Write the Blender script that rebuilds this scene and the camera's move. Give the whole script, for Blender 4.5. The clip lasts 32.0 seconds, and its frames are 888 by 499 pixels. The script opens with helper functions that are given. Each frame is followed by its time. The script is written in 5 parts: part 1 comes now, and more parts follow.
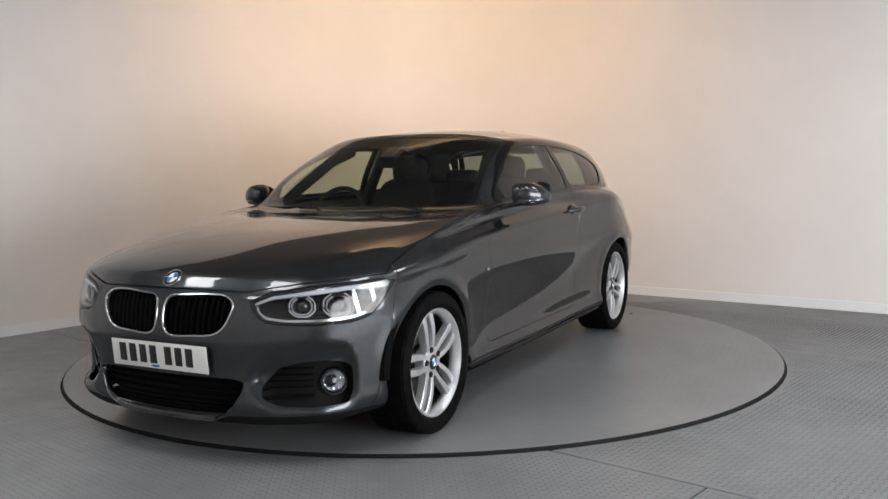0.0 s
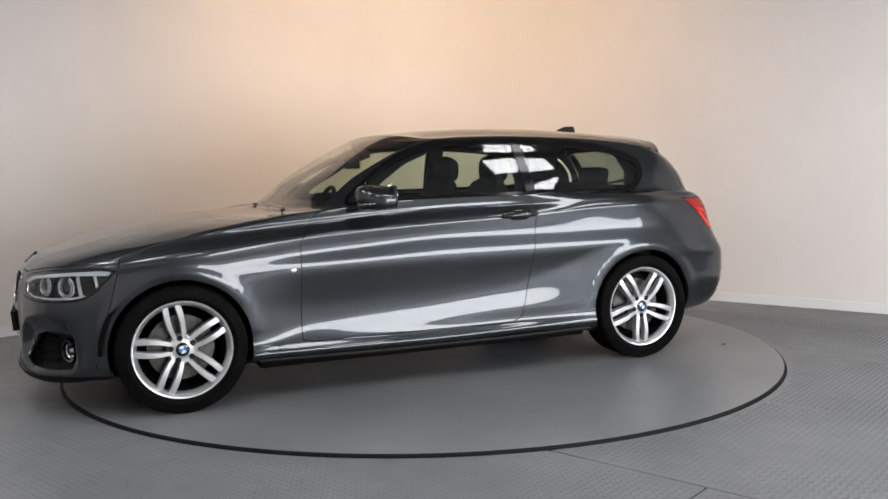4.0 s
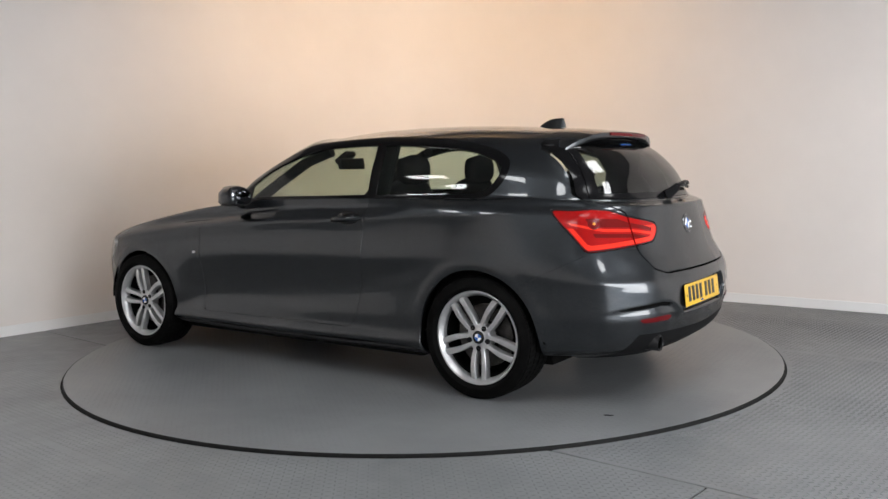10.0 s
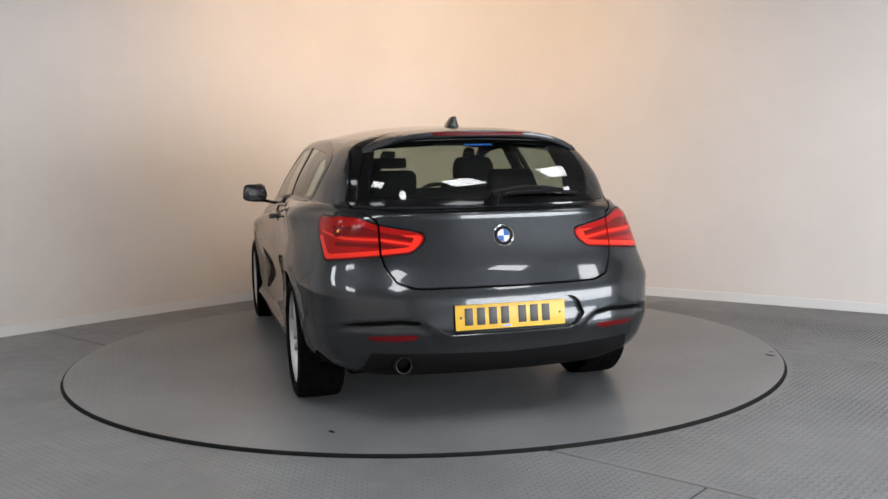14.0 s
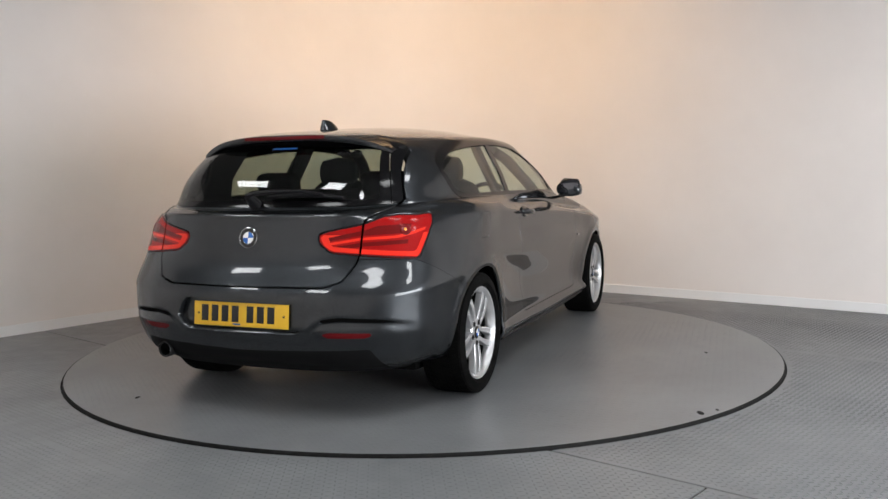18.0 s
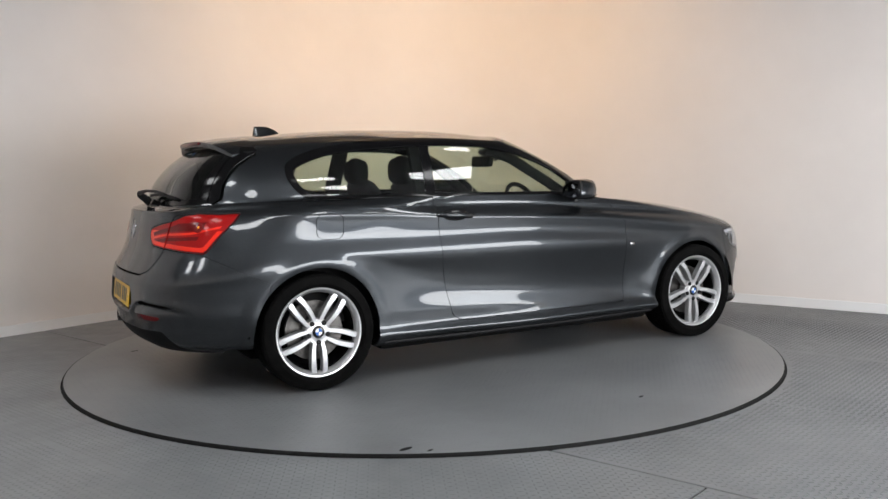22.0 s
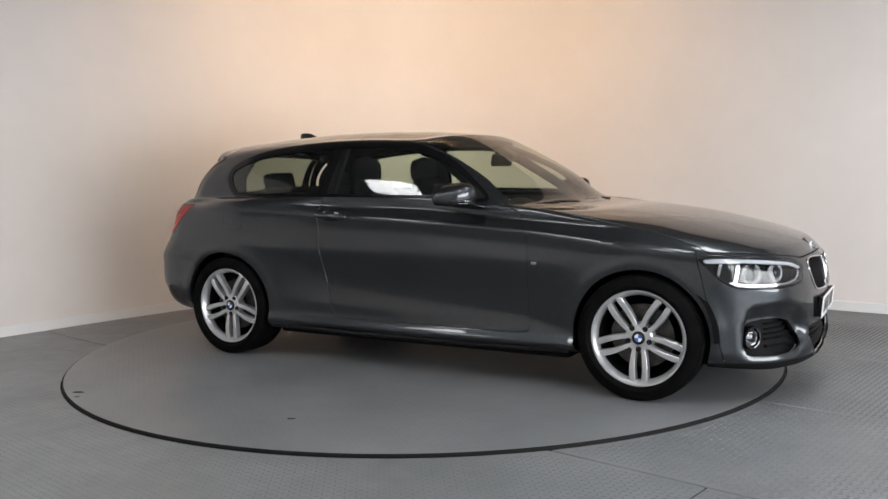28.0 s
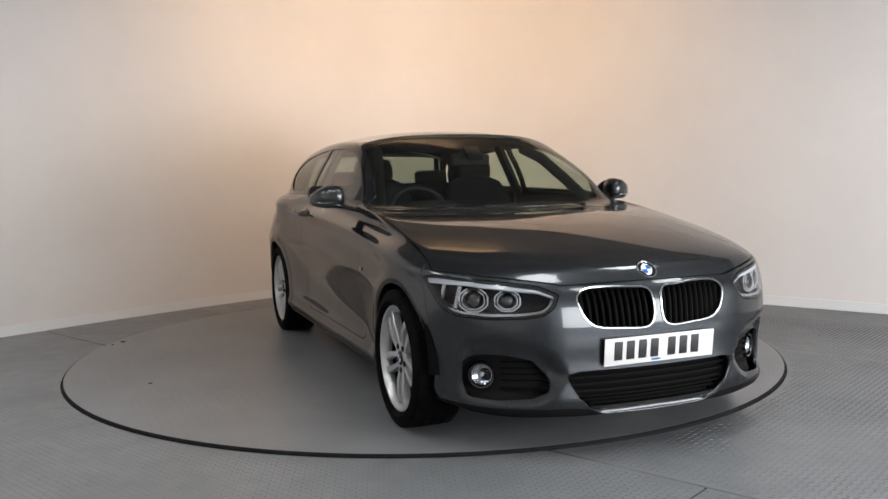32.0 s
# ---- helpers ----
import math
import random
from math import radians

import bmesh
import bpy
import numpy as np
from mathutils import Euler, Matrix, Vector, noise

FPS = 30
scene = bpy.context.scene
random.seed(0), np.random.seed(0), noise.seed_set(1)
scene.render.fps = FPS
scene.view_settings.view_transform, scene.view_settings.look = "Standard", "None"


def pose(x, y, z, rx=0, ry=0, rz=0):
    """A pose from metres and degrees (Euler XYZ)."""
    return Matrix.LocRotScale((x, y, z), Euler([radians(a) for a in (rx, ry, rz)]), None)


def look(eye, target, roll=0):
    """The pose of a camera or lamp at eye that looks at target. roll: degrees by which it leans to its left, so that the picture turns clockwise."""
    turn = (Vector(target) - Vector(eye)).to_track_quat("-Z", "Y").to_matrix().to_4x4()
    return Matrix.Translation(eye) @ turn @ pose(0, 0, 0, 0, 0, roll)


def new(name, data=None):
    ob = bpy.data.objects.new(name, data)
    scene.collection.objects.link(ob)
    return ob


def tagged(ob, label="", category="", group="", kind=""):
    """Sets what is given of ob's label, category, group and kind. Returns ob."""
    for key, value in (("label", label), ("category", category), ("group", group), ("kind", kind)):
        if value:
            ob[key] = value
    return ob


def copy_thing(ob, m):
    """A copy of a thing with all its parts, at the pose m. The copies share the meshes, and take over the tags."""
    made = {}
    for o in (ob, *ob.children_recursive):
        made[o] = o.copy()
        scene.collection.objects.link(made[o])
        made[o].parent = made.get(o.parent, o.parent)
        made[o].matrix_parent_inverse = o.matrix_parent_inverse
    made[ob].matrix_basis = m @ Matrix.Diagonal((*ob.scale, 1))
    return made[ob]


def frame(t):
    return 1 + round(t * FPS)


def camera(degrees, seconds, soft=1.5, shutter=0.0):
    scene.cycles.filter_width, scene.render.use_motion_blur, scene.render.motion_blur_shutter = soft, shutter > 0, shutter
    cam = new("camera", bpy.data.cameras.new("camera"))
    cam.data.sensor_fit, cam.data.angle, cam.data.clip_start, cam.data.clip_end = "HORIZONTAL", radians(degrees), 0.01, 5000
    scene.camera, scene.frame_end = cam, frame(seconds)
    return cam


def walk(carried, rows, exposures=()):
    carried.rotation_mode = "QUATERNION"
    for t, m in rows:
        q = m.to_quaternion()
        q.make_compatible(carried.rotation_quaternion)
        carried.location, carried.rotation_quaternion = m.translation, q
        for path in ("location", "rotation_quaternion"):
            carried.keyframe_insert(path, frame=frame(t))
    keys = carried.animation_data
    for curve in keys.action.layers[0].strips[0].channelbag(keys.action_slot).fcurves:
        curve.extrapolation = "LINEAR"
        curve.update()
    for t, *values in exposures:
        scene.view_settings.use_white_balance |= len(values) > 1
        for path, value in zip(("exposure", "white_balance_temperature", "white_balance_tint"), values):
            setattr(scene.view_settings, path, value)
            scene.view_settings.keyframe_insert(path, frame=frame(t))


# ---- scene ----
# The camera stands on a tripod before a vehicle turntable in a studio with a rounded white wall.
cam = camera(54.35, 32.0, soft=1.5)
EYE = pose(0, 0, 1.148, 90 - 5.217, 0, 0) @ pose(0, 0, 0, 0, 0, -1.067)
walk(cam, [(0, EYE), (32, EYE)])

# turntable centre, radius, and the car's place on it
TABLE = Vector((-0.1275, 5.645, 0))
TABLE_R = 2.215
CAR_ON_TABLE = Matrix.Translation((0.3165, 0.1081, 0))
AXLE = 1.338


def heading(t):
    """Degrees of the car's nose from the x axis."""
    return 242.15 - 9.7060 * t


# ---- world and light ----
world = bpy.data.worlds.new("studio_world")
scene.world = world
world.use_nodes = True
sky = world.node_tree.nodes.new("ShaderNodeTexSky")
sky.sky_type, sky.sun_disc = "NISHITA", False
sky.sun_elevation, sky.sun_rotation = radians(35), radians(140)
world.node_tree.links.new(sky.outputs[0], world.node_tree.nodes["Background"].inputs[0])
world.node_tree.nodes["Background"].inputs[1].default_value = 0.08
scene.view_settings.exposure = -0.15


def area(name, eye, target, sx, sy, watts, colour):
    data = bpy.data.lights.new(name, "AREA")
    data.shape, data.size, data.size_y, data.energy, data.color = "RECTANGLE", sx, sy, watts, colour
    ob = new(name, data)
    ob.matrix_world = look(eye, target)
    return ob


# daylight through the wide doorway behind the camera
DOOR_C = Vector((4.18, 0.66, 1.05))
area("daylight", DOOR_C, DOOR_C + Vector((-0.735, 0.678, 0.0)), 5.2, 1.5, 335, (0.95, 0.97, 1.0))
# the warm ceiling spot that washes the wall
area("warm_spot", (-0.15, 6.45, 2.93), (-0.05, 8.75, 1.95), 1.1, 0.5, 60, (1.0, 0.62, 0.31))


# ---- materials ----
def material(name, base, rough=0.5, metal=0.0, coat=0.0, coat_rough=0.03, spec=0.5, emit=None, power=0.0):
    m = bpy.data.materials.new(name)
    m.use_nodes = True
    p = m.node_tree.nodes["Principled BSDF"]
    p.inputs["Base Color"].default_value = (*base, 1)
    p.inputs["Roughness"].default_value = rough
    p.inputs["Metallic"].default_value = metal
    p.inputs["Coat Weight"].default_value = coat
    p.inputs["Coat Roughness"].default_value = coat_rough
    p.inputs["Specular IOR Level"].default_value = spec
    if emit:
        p.inputs["Emission Color"].default_value = (*emit, 1)
        p.inputs["Emission Strength"].default_value = power
    return m


def node(m, kind, **values):
    n = m.node_tree.nodes.new(kind)
    for key, value in values.items():
        n.inputs[key.replace("_", " ")].default_value = value
    return n


def wire(m, a, b):
    m.node_tree.links.new(a, b)


def vary(m, colour_a, colour_b, scale, detail=6.0, lo=0.35, hi=0.65, second=None):
    """Base colour between two tones by noise, with an optional finer second noise on roughness."""
    p = m.node_tree.nodes["Principled BSDF"]
    co = node(m, "ShaderNodeTexCoord")
    nz = node(m, "ShaderNodeTexNoise", Scale=scale, Detail=detail, Roughness=0.6)
    ramp = node(m, "ShaderNodeValToRGB")
    ramp.color_ramp.elements[0].position, ramp.color_ramp.elements[1].position = lo, hi
    ramp.color_ramp.elements[0].color, ramp.color_ramp.elements[1].color = (*colour_a, 1), (*colour_b, 1)
    wire(m, co.outputs["Object"], nz.inputs["Vector"])
    wire(m, nz.outputs["Fac"], ramp.inputs["Fac"])
    wire(m, ramp.outputs["Color"], p.inputs["Base Color"])
    if second:
        s2, r0, r1 = second
        n2 = node(m, "ShaderNodeTexNoise", Scale=s2, Detail=4.0)
        mr = node(m, "ShaderNodeMapRange")
        mr.inputs["To Min"].default_value, mr.inputs["To Max"].default_value = r0, r1
        wire(m, co.outputs["Object"], n2.inputs["Vector"])
        wire(m, n2.outputs["Fac"], mr.inputs["Value"])
        wire(m, mr.outputs["Result"], p.inputs["Roughness"])
    return m


def bump(m, scale, strength, distance, detail=4.0):
    p = m.node_tree.nodes["Principled BSDF"]
    co = node(m, "ShaderNodeTexCoord")
    nz = node(m, "ShaderNodeTexNoise", Scale=scale, Detail=detail)
    b = node(m, "ShaderNodeBump", Strength=strength, Distance=distance)
    wire(m, co.outputs["Object"], nz.inputs["Vector"])
    wire(m, nz.outputs["Fac"], b.inputs["Height"])
    wire(m, b.outputs["Normal"], p.inputs["Normal"])
    return m


def glass(name, tint, rough=0.0, ior=1.5):
    """Thin glass: tinted see-through with a Fresnel gloss."""
    m = bpy.data.materials.new(name)
    m.use_nodes = True
    m.node_tree.nodes.remove(m.node_tree.nodes["Principled BSDF"])
    out = m.node_tree.nodes["Material Output"]
    tr = node(m, "ShaderNodeBsdfTransparent", Color=(*tint, 1))
    gl = node(m, "ShaderNodeBsdfGlossy", Roughness=rough)
    lw = node(m, "ShaderNodeLayerWeight", Blend=0.5)
    pw = node(m, "ShaderNodeMath")
    pw.operation, pw.inputs[1].default_value = "POWER", 5.0
    fr = node(m, "ShaderNodeMath")
    fr.operation, fr.inputs[1].default_value, fr.inputs[2].default_value = "MULTIPLY_ADD", 0.92, ((ior - 1) / (ior + 1)) ** 2 * 1.9
    wire(m, lw.outputs["Facing"], pw.inputs[0])
    wire(m, pw.outputs[0], fr.inputs[0])
    mix = node(m, "ShaderNodeMixShader")
    wire(m, fr.outputs[0], mix.inputs[0])
    wire(m, tr.outputs[0], mix.inputs[1])
    wire(m, gl.outputs[0], mix.inputs[2])
    wire(m, mix.outputs[0], out.inputs[0])
    return m


# metallic grey paint: flakes under a clear coat
PAINT = material("grey_metallic_paint", (0.05, 0.055, 0.063), 0.32, 0.88, 1.0, 0.03)
PAINT.node_tree.nodes["Principled BSDF"].inputs["Coat IOR"].default_value = 1.46
PAINT.node_tree.nodes["Principled BSDF"].inputs["Specular Tint"].default_value = (0.22, 0.225, 0.235, 1)
_co, _fl = node(PAINT, "ShaderNodeTexCoord"), node(PAINT, "ShaderNodeTexVoronoi", Scale=900.0)
_mr = node(PAINT, "ShaderNodeMixRGB")
_mr.inputs[1].default_value, _mr.inputs[2].default_value = (0.0066, 0.0076, 0.0086, 1), (0.066, 0.0735, 0.082, 1)
wire(PAINT, _co.outputs["Object"], _fl.inputs["Vector"])
wire(PAINT, _fl.outputs["Color"], _mr.inputs[0])
wire(PAINT, _mr.outputs[0], PAINT.node_tree.nodes["Principled BSDF"].inputs["Base Color"])
BLACK_GLOSS = material("gloss_black_trim", (0.006, 0.006, 0.007), 0.10, 0.0, 0.15)
BLACK = bump(material("black_plastic", (0.007, 0.007, 0.008), 0.5, spec=0.2), 400, 0.25, 0.001)
SLAT = material("satin_black_slat", (0.003, 0.003, 0.003), 0.5, spec=0.04)
MATT = bump(material("matt_black_plastic", (0.006, 0.006, 0.0065), 0.65, spec=0.10), 300, 0.2, 0.001)
BLADE_BLACK = material("satin_black_blade", (0.004, 0.004, 0.0045), 0.12, 0.0, spec=0.22)
# near-black for seams, hollows and undersides, with their shade put into the colour
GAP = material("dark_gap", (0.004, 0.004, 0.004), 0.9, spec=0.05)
RUBBER = vary(material("tyre_rubber", (0.009, 0.009, 0.009), 0.75, spec=0.04), (0.0025, 0.0025, 0.0025), (0.0055, 0.0054, 0.0053), 14, second=(60, 0.6, 0.85))
ALLOY = vary(material("silver_alloy", (0.60, 0.61, 0.62), 0.34, 0.66, 0.4, 0.06), (0.46, 0.47, 0.48), (0.57, 0.57, 0.58), 9)
STEEL = vary(material("brake_steel", (0.16, 0.155, 0.15), 0.4, 0.9), (0.05, 0.047, 0.045), (0.11, 0.105, 0.10), 20)
PIPE = material("dark_pipe", (0.03, 0.03, 0.031), 0.4, 0.8)
DARK_CHROME = material("dark_chrome", (0.12, 0.12, 0.124), 0.28, 1.0)
CHROME = material("chrome", (0.46, 0.47, 0.48), 0.18, 1.0)
WHITE_PLATE = bump(material("white_plate", (0.68, 0.675, 0.66), 0.4, 0, 0.1), 300, 0.1, 0.0005)
YELLOW_PLATE = bump(material("yellow_plate", (0.72, 0.43, 0.025), 0.4, 0, 0.1), 300, 0.1, 0.0005)
INK = material("black_ink", (0.012, 0.012, 0.013), 0.4)
BLUE_INK = material("blue_enamel", (0.03, 0.12, 0.42), 0.2, 0, 0.6)
WHITE_INK = material("white_enamel", (0.75, 0.77, 0.80), 0.2, 0, 0.6)
CLOTH = bump(vary(material("charcoal_cloth", (0.02, 0.02, 0.021), 0.9, spec=0.1), (0.009, 0.009, 0.0095), (0.018, 0.018, 0.019), 60), 900, 0.5, 0.002)
TRIM = bump(material("dark_cabin_trim", (0.012, 0.012, 0.0125), 0.75, spec=0.12), 250, 0.3, 0.001)
HEADLINER = material("dark_headliner", (0.014, 0.014, 0.014), 0.95, spec=0.05)
WINDOW = glass("green_tinted_glass", (0.71, 0.80, 0.73))
WINDSCREEN = glass("windscreen_glass", (0.72, 0.78, 0.70))
DARK_GLASS = glass("dark_rear_glass", (0.38, 0.43, 0.39))
LENS = glass("clear_lens", (0.93, 0.95, 0.97), ior=1.33)
RED_LENS = material("red_lamp_lens", (0.30, 0.006, 0.006), 0.22, 0.0, 0.18, 0.05, 0.12)
RED_GLOW = material("bright_red_lens", (0.78, 0.030, 0.016), 0.22, 0.0, 0.18, 0.05, 0.12)
RED_DIM = material("dim_red_lens", (0.10, 0.005, 0.007), 0.25, 0.0, 0.08, 0.05, 0.12)
RED_DEEP = material("deep_red_lens", (0.13, 0.006, 0.006), 0.2, 0.0, 0.18, 0.05, 0.12)
LAMP_SILVER = material("lamp_reflector", (0.55, 0.56, 0.58), 0.22, 1.0)
LAMP_DARK = material("smoked_lamp_housing", (0.006, 0.006, 0.0065), 0.4, 0.0, spec=0.08)
MIRROR = material("mirror_silver", (0.16, 0.165, 0.18), 0.03, 1.0)
LAMP_WHITE = material("light_guide", (0.46, 0.475, 0.50), 0.25, 0.0, 0.3)
AMBER = material("amber_lens", (0.8, 0.25, 0.02), 0.15, 0, 0.8)

WALL = vary(material("white_wall_paint", (0.78, 0.75, 0.73), 0.7), (0.770, 0.728, 0.700), (0.820, 0.776, 0.746), 0.9, second=(8, 0.55, 0.8))
bump(WALL, 35, 0.06, 0.004)
SKIRT = bump(material("white_skirting_paint", (0.82, 0.82, 0.82), 0.45), 30, 0.1, 0.002)
CEIL = vary(material("grey_ceiling_paint", (0.24, 0.24, 0.24), 0.9, spec=0.2), (0.215, 0.215, 0.22), (0.265, 0.265, 0.268), 1.2)
FLOOR = vary(material("grey_floor_paint", (0.16, 0.165, 0.17), 0.45), (0.152, 0.158, 0.165), (0.200, 0.206, 0.214), 1.7, second=(9, 0.30, 0.5))
bump(FLOOR, 60, 0.08, 0.002)
# tread in a slightly darker grey than the floor
TREAD_PAINT = vary(material("grey_tread_paint", (0.2, 0.2, 0.21), 0.4), (0.118, 0.124, 0.131), (0.164, 0.170, 0.178), 2.1, second=(9, 0.42, 0.6))
TABLE_PAINT = vary(material("grey_table_paint", (0.16, 0.165, 0.17), 0.42), (0.152, 0.158, 0.164), (0.206, 0.213, 0.219), 1.3, second=(2.5, 0.28, 0.38))
bump(TABLE_PAINT, 40, 0.06, 0.002)
EDGE_RUBBER = material("black_edge_rubber", (0.008, 0.008, 0.008), 0.7, spec=0.12)
PANEL_GLOW = material("led_diffuser", (0.9, 0.9, 0.9), 0.5, emit=(0.97, 0.985, 1.0), power=15.3)
PANEL_FRAME = material("white_panel_frame", (0.8, 0.8, 0.8), 0.4)


# ---- the car's skin: feature rings from sill to roof, each running from nose centre round one side to tail centre ----
# x forward, y to the car's left, z up, origin on the ground midway between the axles
PLAN_X = (2.105, 2.09, 2.04, 1.925, 1.70, 1.345, 0.95, 0.45, 0.0, -0.5, -0.95, -1.345, -1.73, -2.0, -2.15, -2.205, -2.22)
PLAN_Y = (0, 0.25, 0.485, 0.688, 0.818, 0.868, 0.862, 0.858, 0.858, 0.860, 0.872, 0.882, 0.862, 0.782, 0.565, 0.285, 0)
KNOTS = (2.2, 1.85, 1.345, 0.0, -1.345, -1.9, -2.25)
# one row of the side: height at each knot, inset of the side, nose and tail
SILL_ROWS = (
    ((0.148, 0.160, 0.20, 0.175, 0.20, 0.225, 0.235), -0.12, -0.10, 0.13),
    ((0.166, 0.180, 0.22, 0.200, 0.23, 0.27, 0.28), -0.030, -0.025, 0.065),
    ((0.225, 0.235, 0.25, 0.240, 0.26, 0.32, 0.33), 0.004, 0.0, 0.035),
    ((0.30, 0.30, 0.30, 0.288, 0.31, 0.38, 0.385), -0.016, -0.005, 0.02),
    ((0.38, 0.38, 0.38, 0.37, 0.39, 0.44, 0.44), -0.006, -0.01, 0.0),
)
WAIST_ROWS = (
    ((0.47, 0.47, 0.48, 0.48, 0.49, 0.51, 0.51), -0.004, -0.006, 0.005),
    ((0.56, 0.57, 0.58, 0.60, 0.60, 0.58, 0.575), 0.0, -0.012, 0.010),
    ((0.63, 0.635, 0.65, 0.70, 0.70, 0.622, 0.612), 0.006, -0.026, 0.020),
    ((0.675, 0.68, 0.705, 0.79, 0.80, 0.75, 0.73), -0.007, -0.047, 0.084),
    ((0.71, 0.715, 0.745, 0.868, 0.915, 0.925, 0.925), -0.004, -0.080, 0.130),
    ((0.748, 0.756, 0.820, 0.935, 0.972, 0.965, 0.955), -0.062, -0.125, 0.135),
)
ROWS = SILL_ROWS + WAIST_ROWS
# the shoulder crease: height along the side
CREASE_X = (2.2, 1.85, 1.345, 1.05, 0.70, 0.18, -0.12, -0.55, -1.0, -1.345, -1.69, -1.9, -2.25)
CREASE_Z = (0.712, 0.718, 0.762, 0.795, 0.832, 0.860, 0.873, 0.892, 0.914, 0.926, 0.930, 0.928, 0.925)
# how far each row draws in beside the tail lamps
TUCK = (0, 0, 0, 0, 0, 0, 0.0, 0.0, 0.010, 0.066, 0.056)
BASE_X = (0.765, 0.76, 0.735, 0.69, 0.632, 0.555, 0.40, 0.20, -0.1, -0.5, -0.9, -1.3, -1.6, -1.80, -1.94, -2.00, -2.015)
BASE_Y = (0, 0.22, 0.42, 0.58, 0.69, 0.745, 0.768, 0.778, 0.783, 0.787, 0.787, 0.768, 0.73, 0.66, 0.50, 0.26, 0)
BASE_Z = (0.953, 0.953, 0.953, 0.957, 0.965, 0.975, 0.990, 0.997, 1.002, 1.006, 1.010, 1.012, 1.006, 0.995, 0.985, 0.982, 0.982)
TOP_X = (0.10, 0.095, 0.07, 0.03, -0.02, -0.12, -0.28, -0.42, -0.58, -0.80, -1.02, -1.25, -1.45, -1.60, -1.69, -1.715, -1.72)
TOP_Y = (0, 0.20, 0.38, 0.50, 0.575, 0.600, 0.610, 0.615, 0.615, 0.612, 0.605, 0.592, 0.577, 0.545, 0.42, 0.21, 0)
TOP_Z = (1.364, 1.362, 1.354, 1.340, 1.324, 1.322, 1.327, 1.330, 1.329, 1.322, 1.311, 1.298, 1.287, 1.278, 1.288, 1.298, 1.301)
N_COL, N_ROW = 12, 7


def ring_z(x, zs):
    return np.interp(-np.asarray(x), [-k for k in KNOTS], zs)


def roof_z(x, y):
    crown = np.interp(-np.asarray(x), [-0.10, 0.1, 0.35, 0.6, 0.9, 1.2, 1.5, 1.75, 1.85], [1.366, 1.389, 1.404, 1.409, 1.406, 1.391, 1.367, 1.341, 1.328])
    return crown - 0.085 * (np.abs(y) / 0.615) ** 2.6


def cage():
    """Control rings, rows x 17 x 3."""
    px, py = np.array(PLAN_X), np.array(PLAN_Y)
    nose, tail = np.clip((px - 1.35) / 0.7, 0, 1), np.clip((-px - 1.35) / 0.75, 0, 1)
    rows = []
    for zs, inset, front, rear in ROWS:
        x = px + nose * front + tail * rear
        if len(rows) < 4:
            inset = inset + ((-0.16, -0.075, -0.040, -0.018)[len(rows)] - inset) * np.clip((-px - 1.45) / 0.25, 0, 1)
            inset = inset + ((-0.15, -0.050, -0.020, -0.014)[len(rows)] - inset) * np.clip((px - 1.50) / 0.2, 0, 1)
        if len(rows) in (7, 8, 9):
            inset = inset + (-0.002 - inset) * np.clip((px - 0.7) / 0.45, 0, 1)
        side = np.clip(py / 0.8, 0, 1) ** 2 * np.where(inset < -0.009, 1 - 0.7 * np.exp(-(((px + 1.1) / 0.38) ** 2)), 1)
        y = py + side * inset * (1 - 0.35 * nose) - TUCK[len(rows)] * np.clip((-px - 1.38) / 0.36, 0, 1) * np.clip(py / 0.7, 0, 1) ** 2
        z = np.interp(-px, [-k for k in CREASE_X], CREASE_Z) if len(rows) == 9 else ring_z(px, zs)
        rows.append(np.stack([x, y, z], 1))
    base = np.stack([BASE_X, BASE_Y, BASE_Z], 1)
    top = np.stack([TOP_X, TOP_Y, TOP_Z], 1)
    hump = np.array([1.0, 0.98, 0.90, 0.70, 0.44, 0.28, 0.2, 0.15, 0.1, 0.1, 0.1, 0.1, 0.1, 0.1, 0.05, 0.0, 0.0])
    for k, lift in ((0.33, 0.046), (0.67, 0.040)):
        r = rows[10] * (1 - k) + base * k
        r[:, 2] += lift * hump
        rows.append(r)
    rows.append(base)
    mid = np.array([0.027, 0.027, 0.028, 0.030, 0.032, 0.031, 0.028, 0.024, 0.024, 0.024, 0.024, 0.024, 0.024, 0.026, 0.03, 0.032, 0.032])
    flat = np.stack([np.array(BASE_X) - np.array(TOP_X), np.array(BASE_Y) - np.array(TOP_Y)], 1)
    flat /= np.maximum(np.linalg.norm(flat, axis=1), 1e-6)[:, None]
    for k, amount in ((0.35, 0.95), (0.7, 0.9)):
        r = base * (1 - k) + top * k
        r[:, :2] += flat * (mid * amount)[:, None]
        r[:, 2] += mid * amount * 0.6
        rows.append(r)
    rows.append(top)
    spine = np.linspace(-0.15, -1.52, 17)
    for k in (0.16, 0.5, 1.0):
        x, y = top[:, 0] * (1 - k) + spine * k, top[:, 1] * (1 - k)
        rows.append(np.stack([x, y, np.maximum(roof_z(x, y), top[:, 2] * (1 - k) + k)], 1) if k == 1.0 else np.stack([x, y, roof_z(x, y)], 1))
    return np.array(rows)


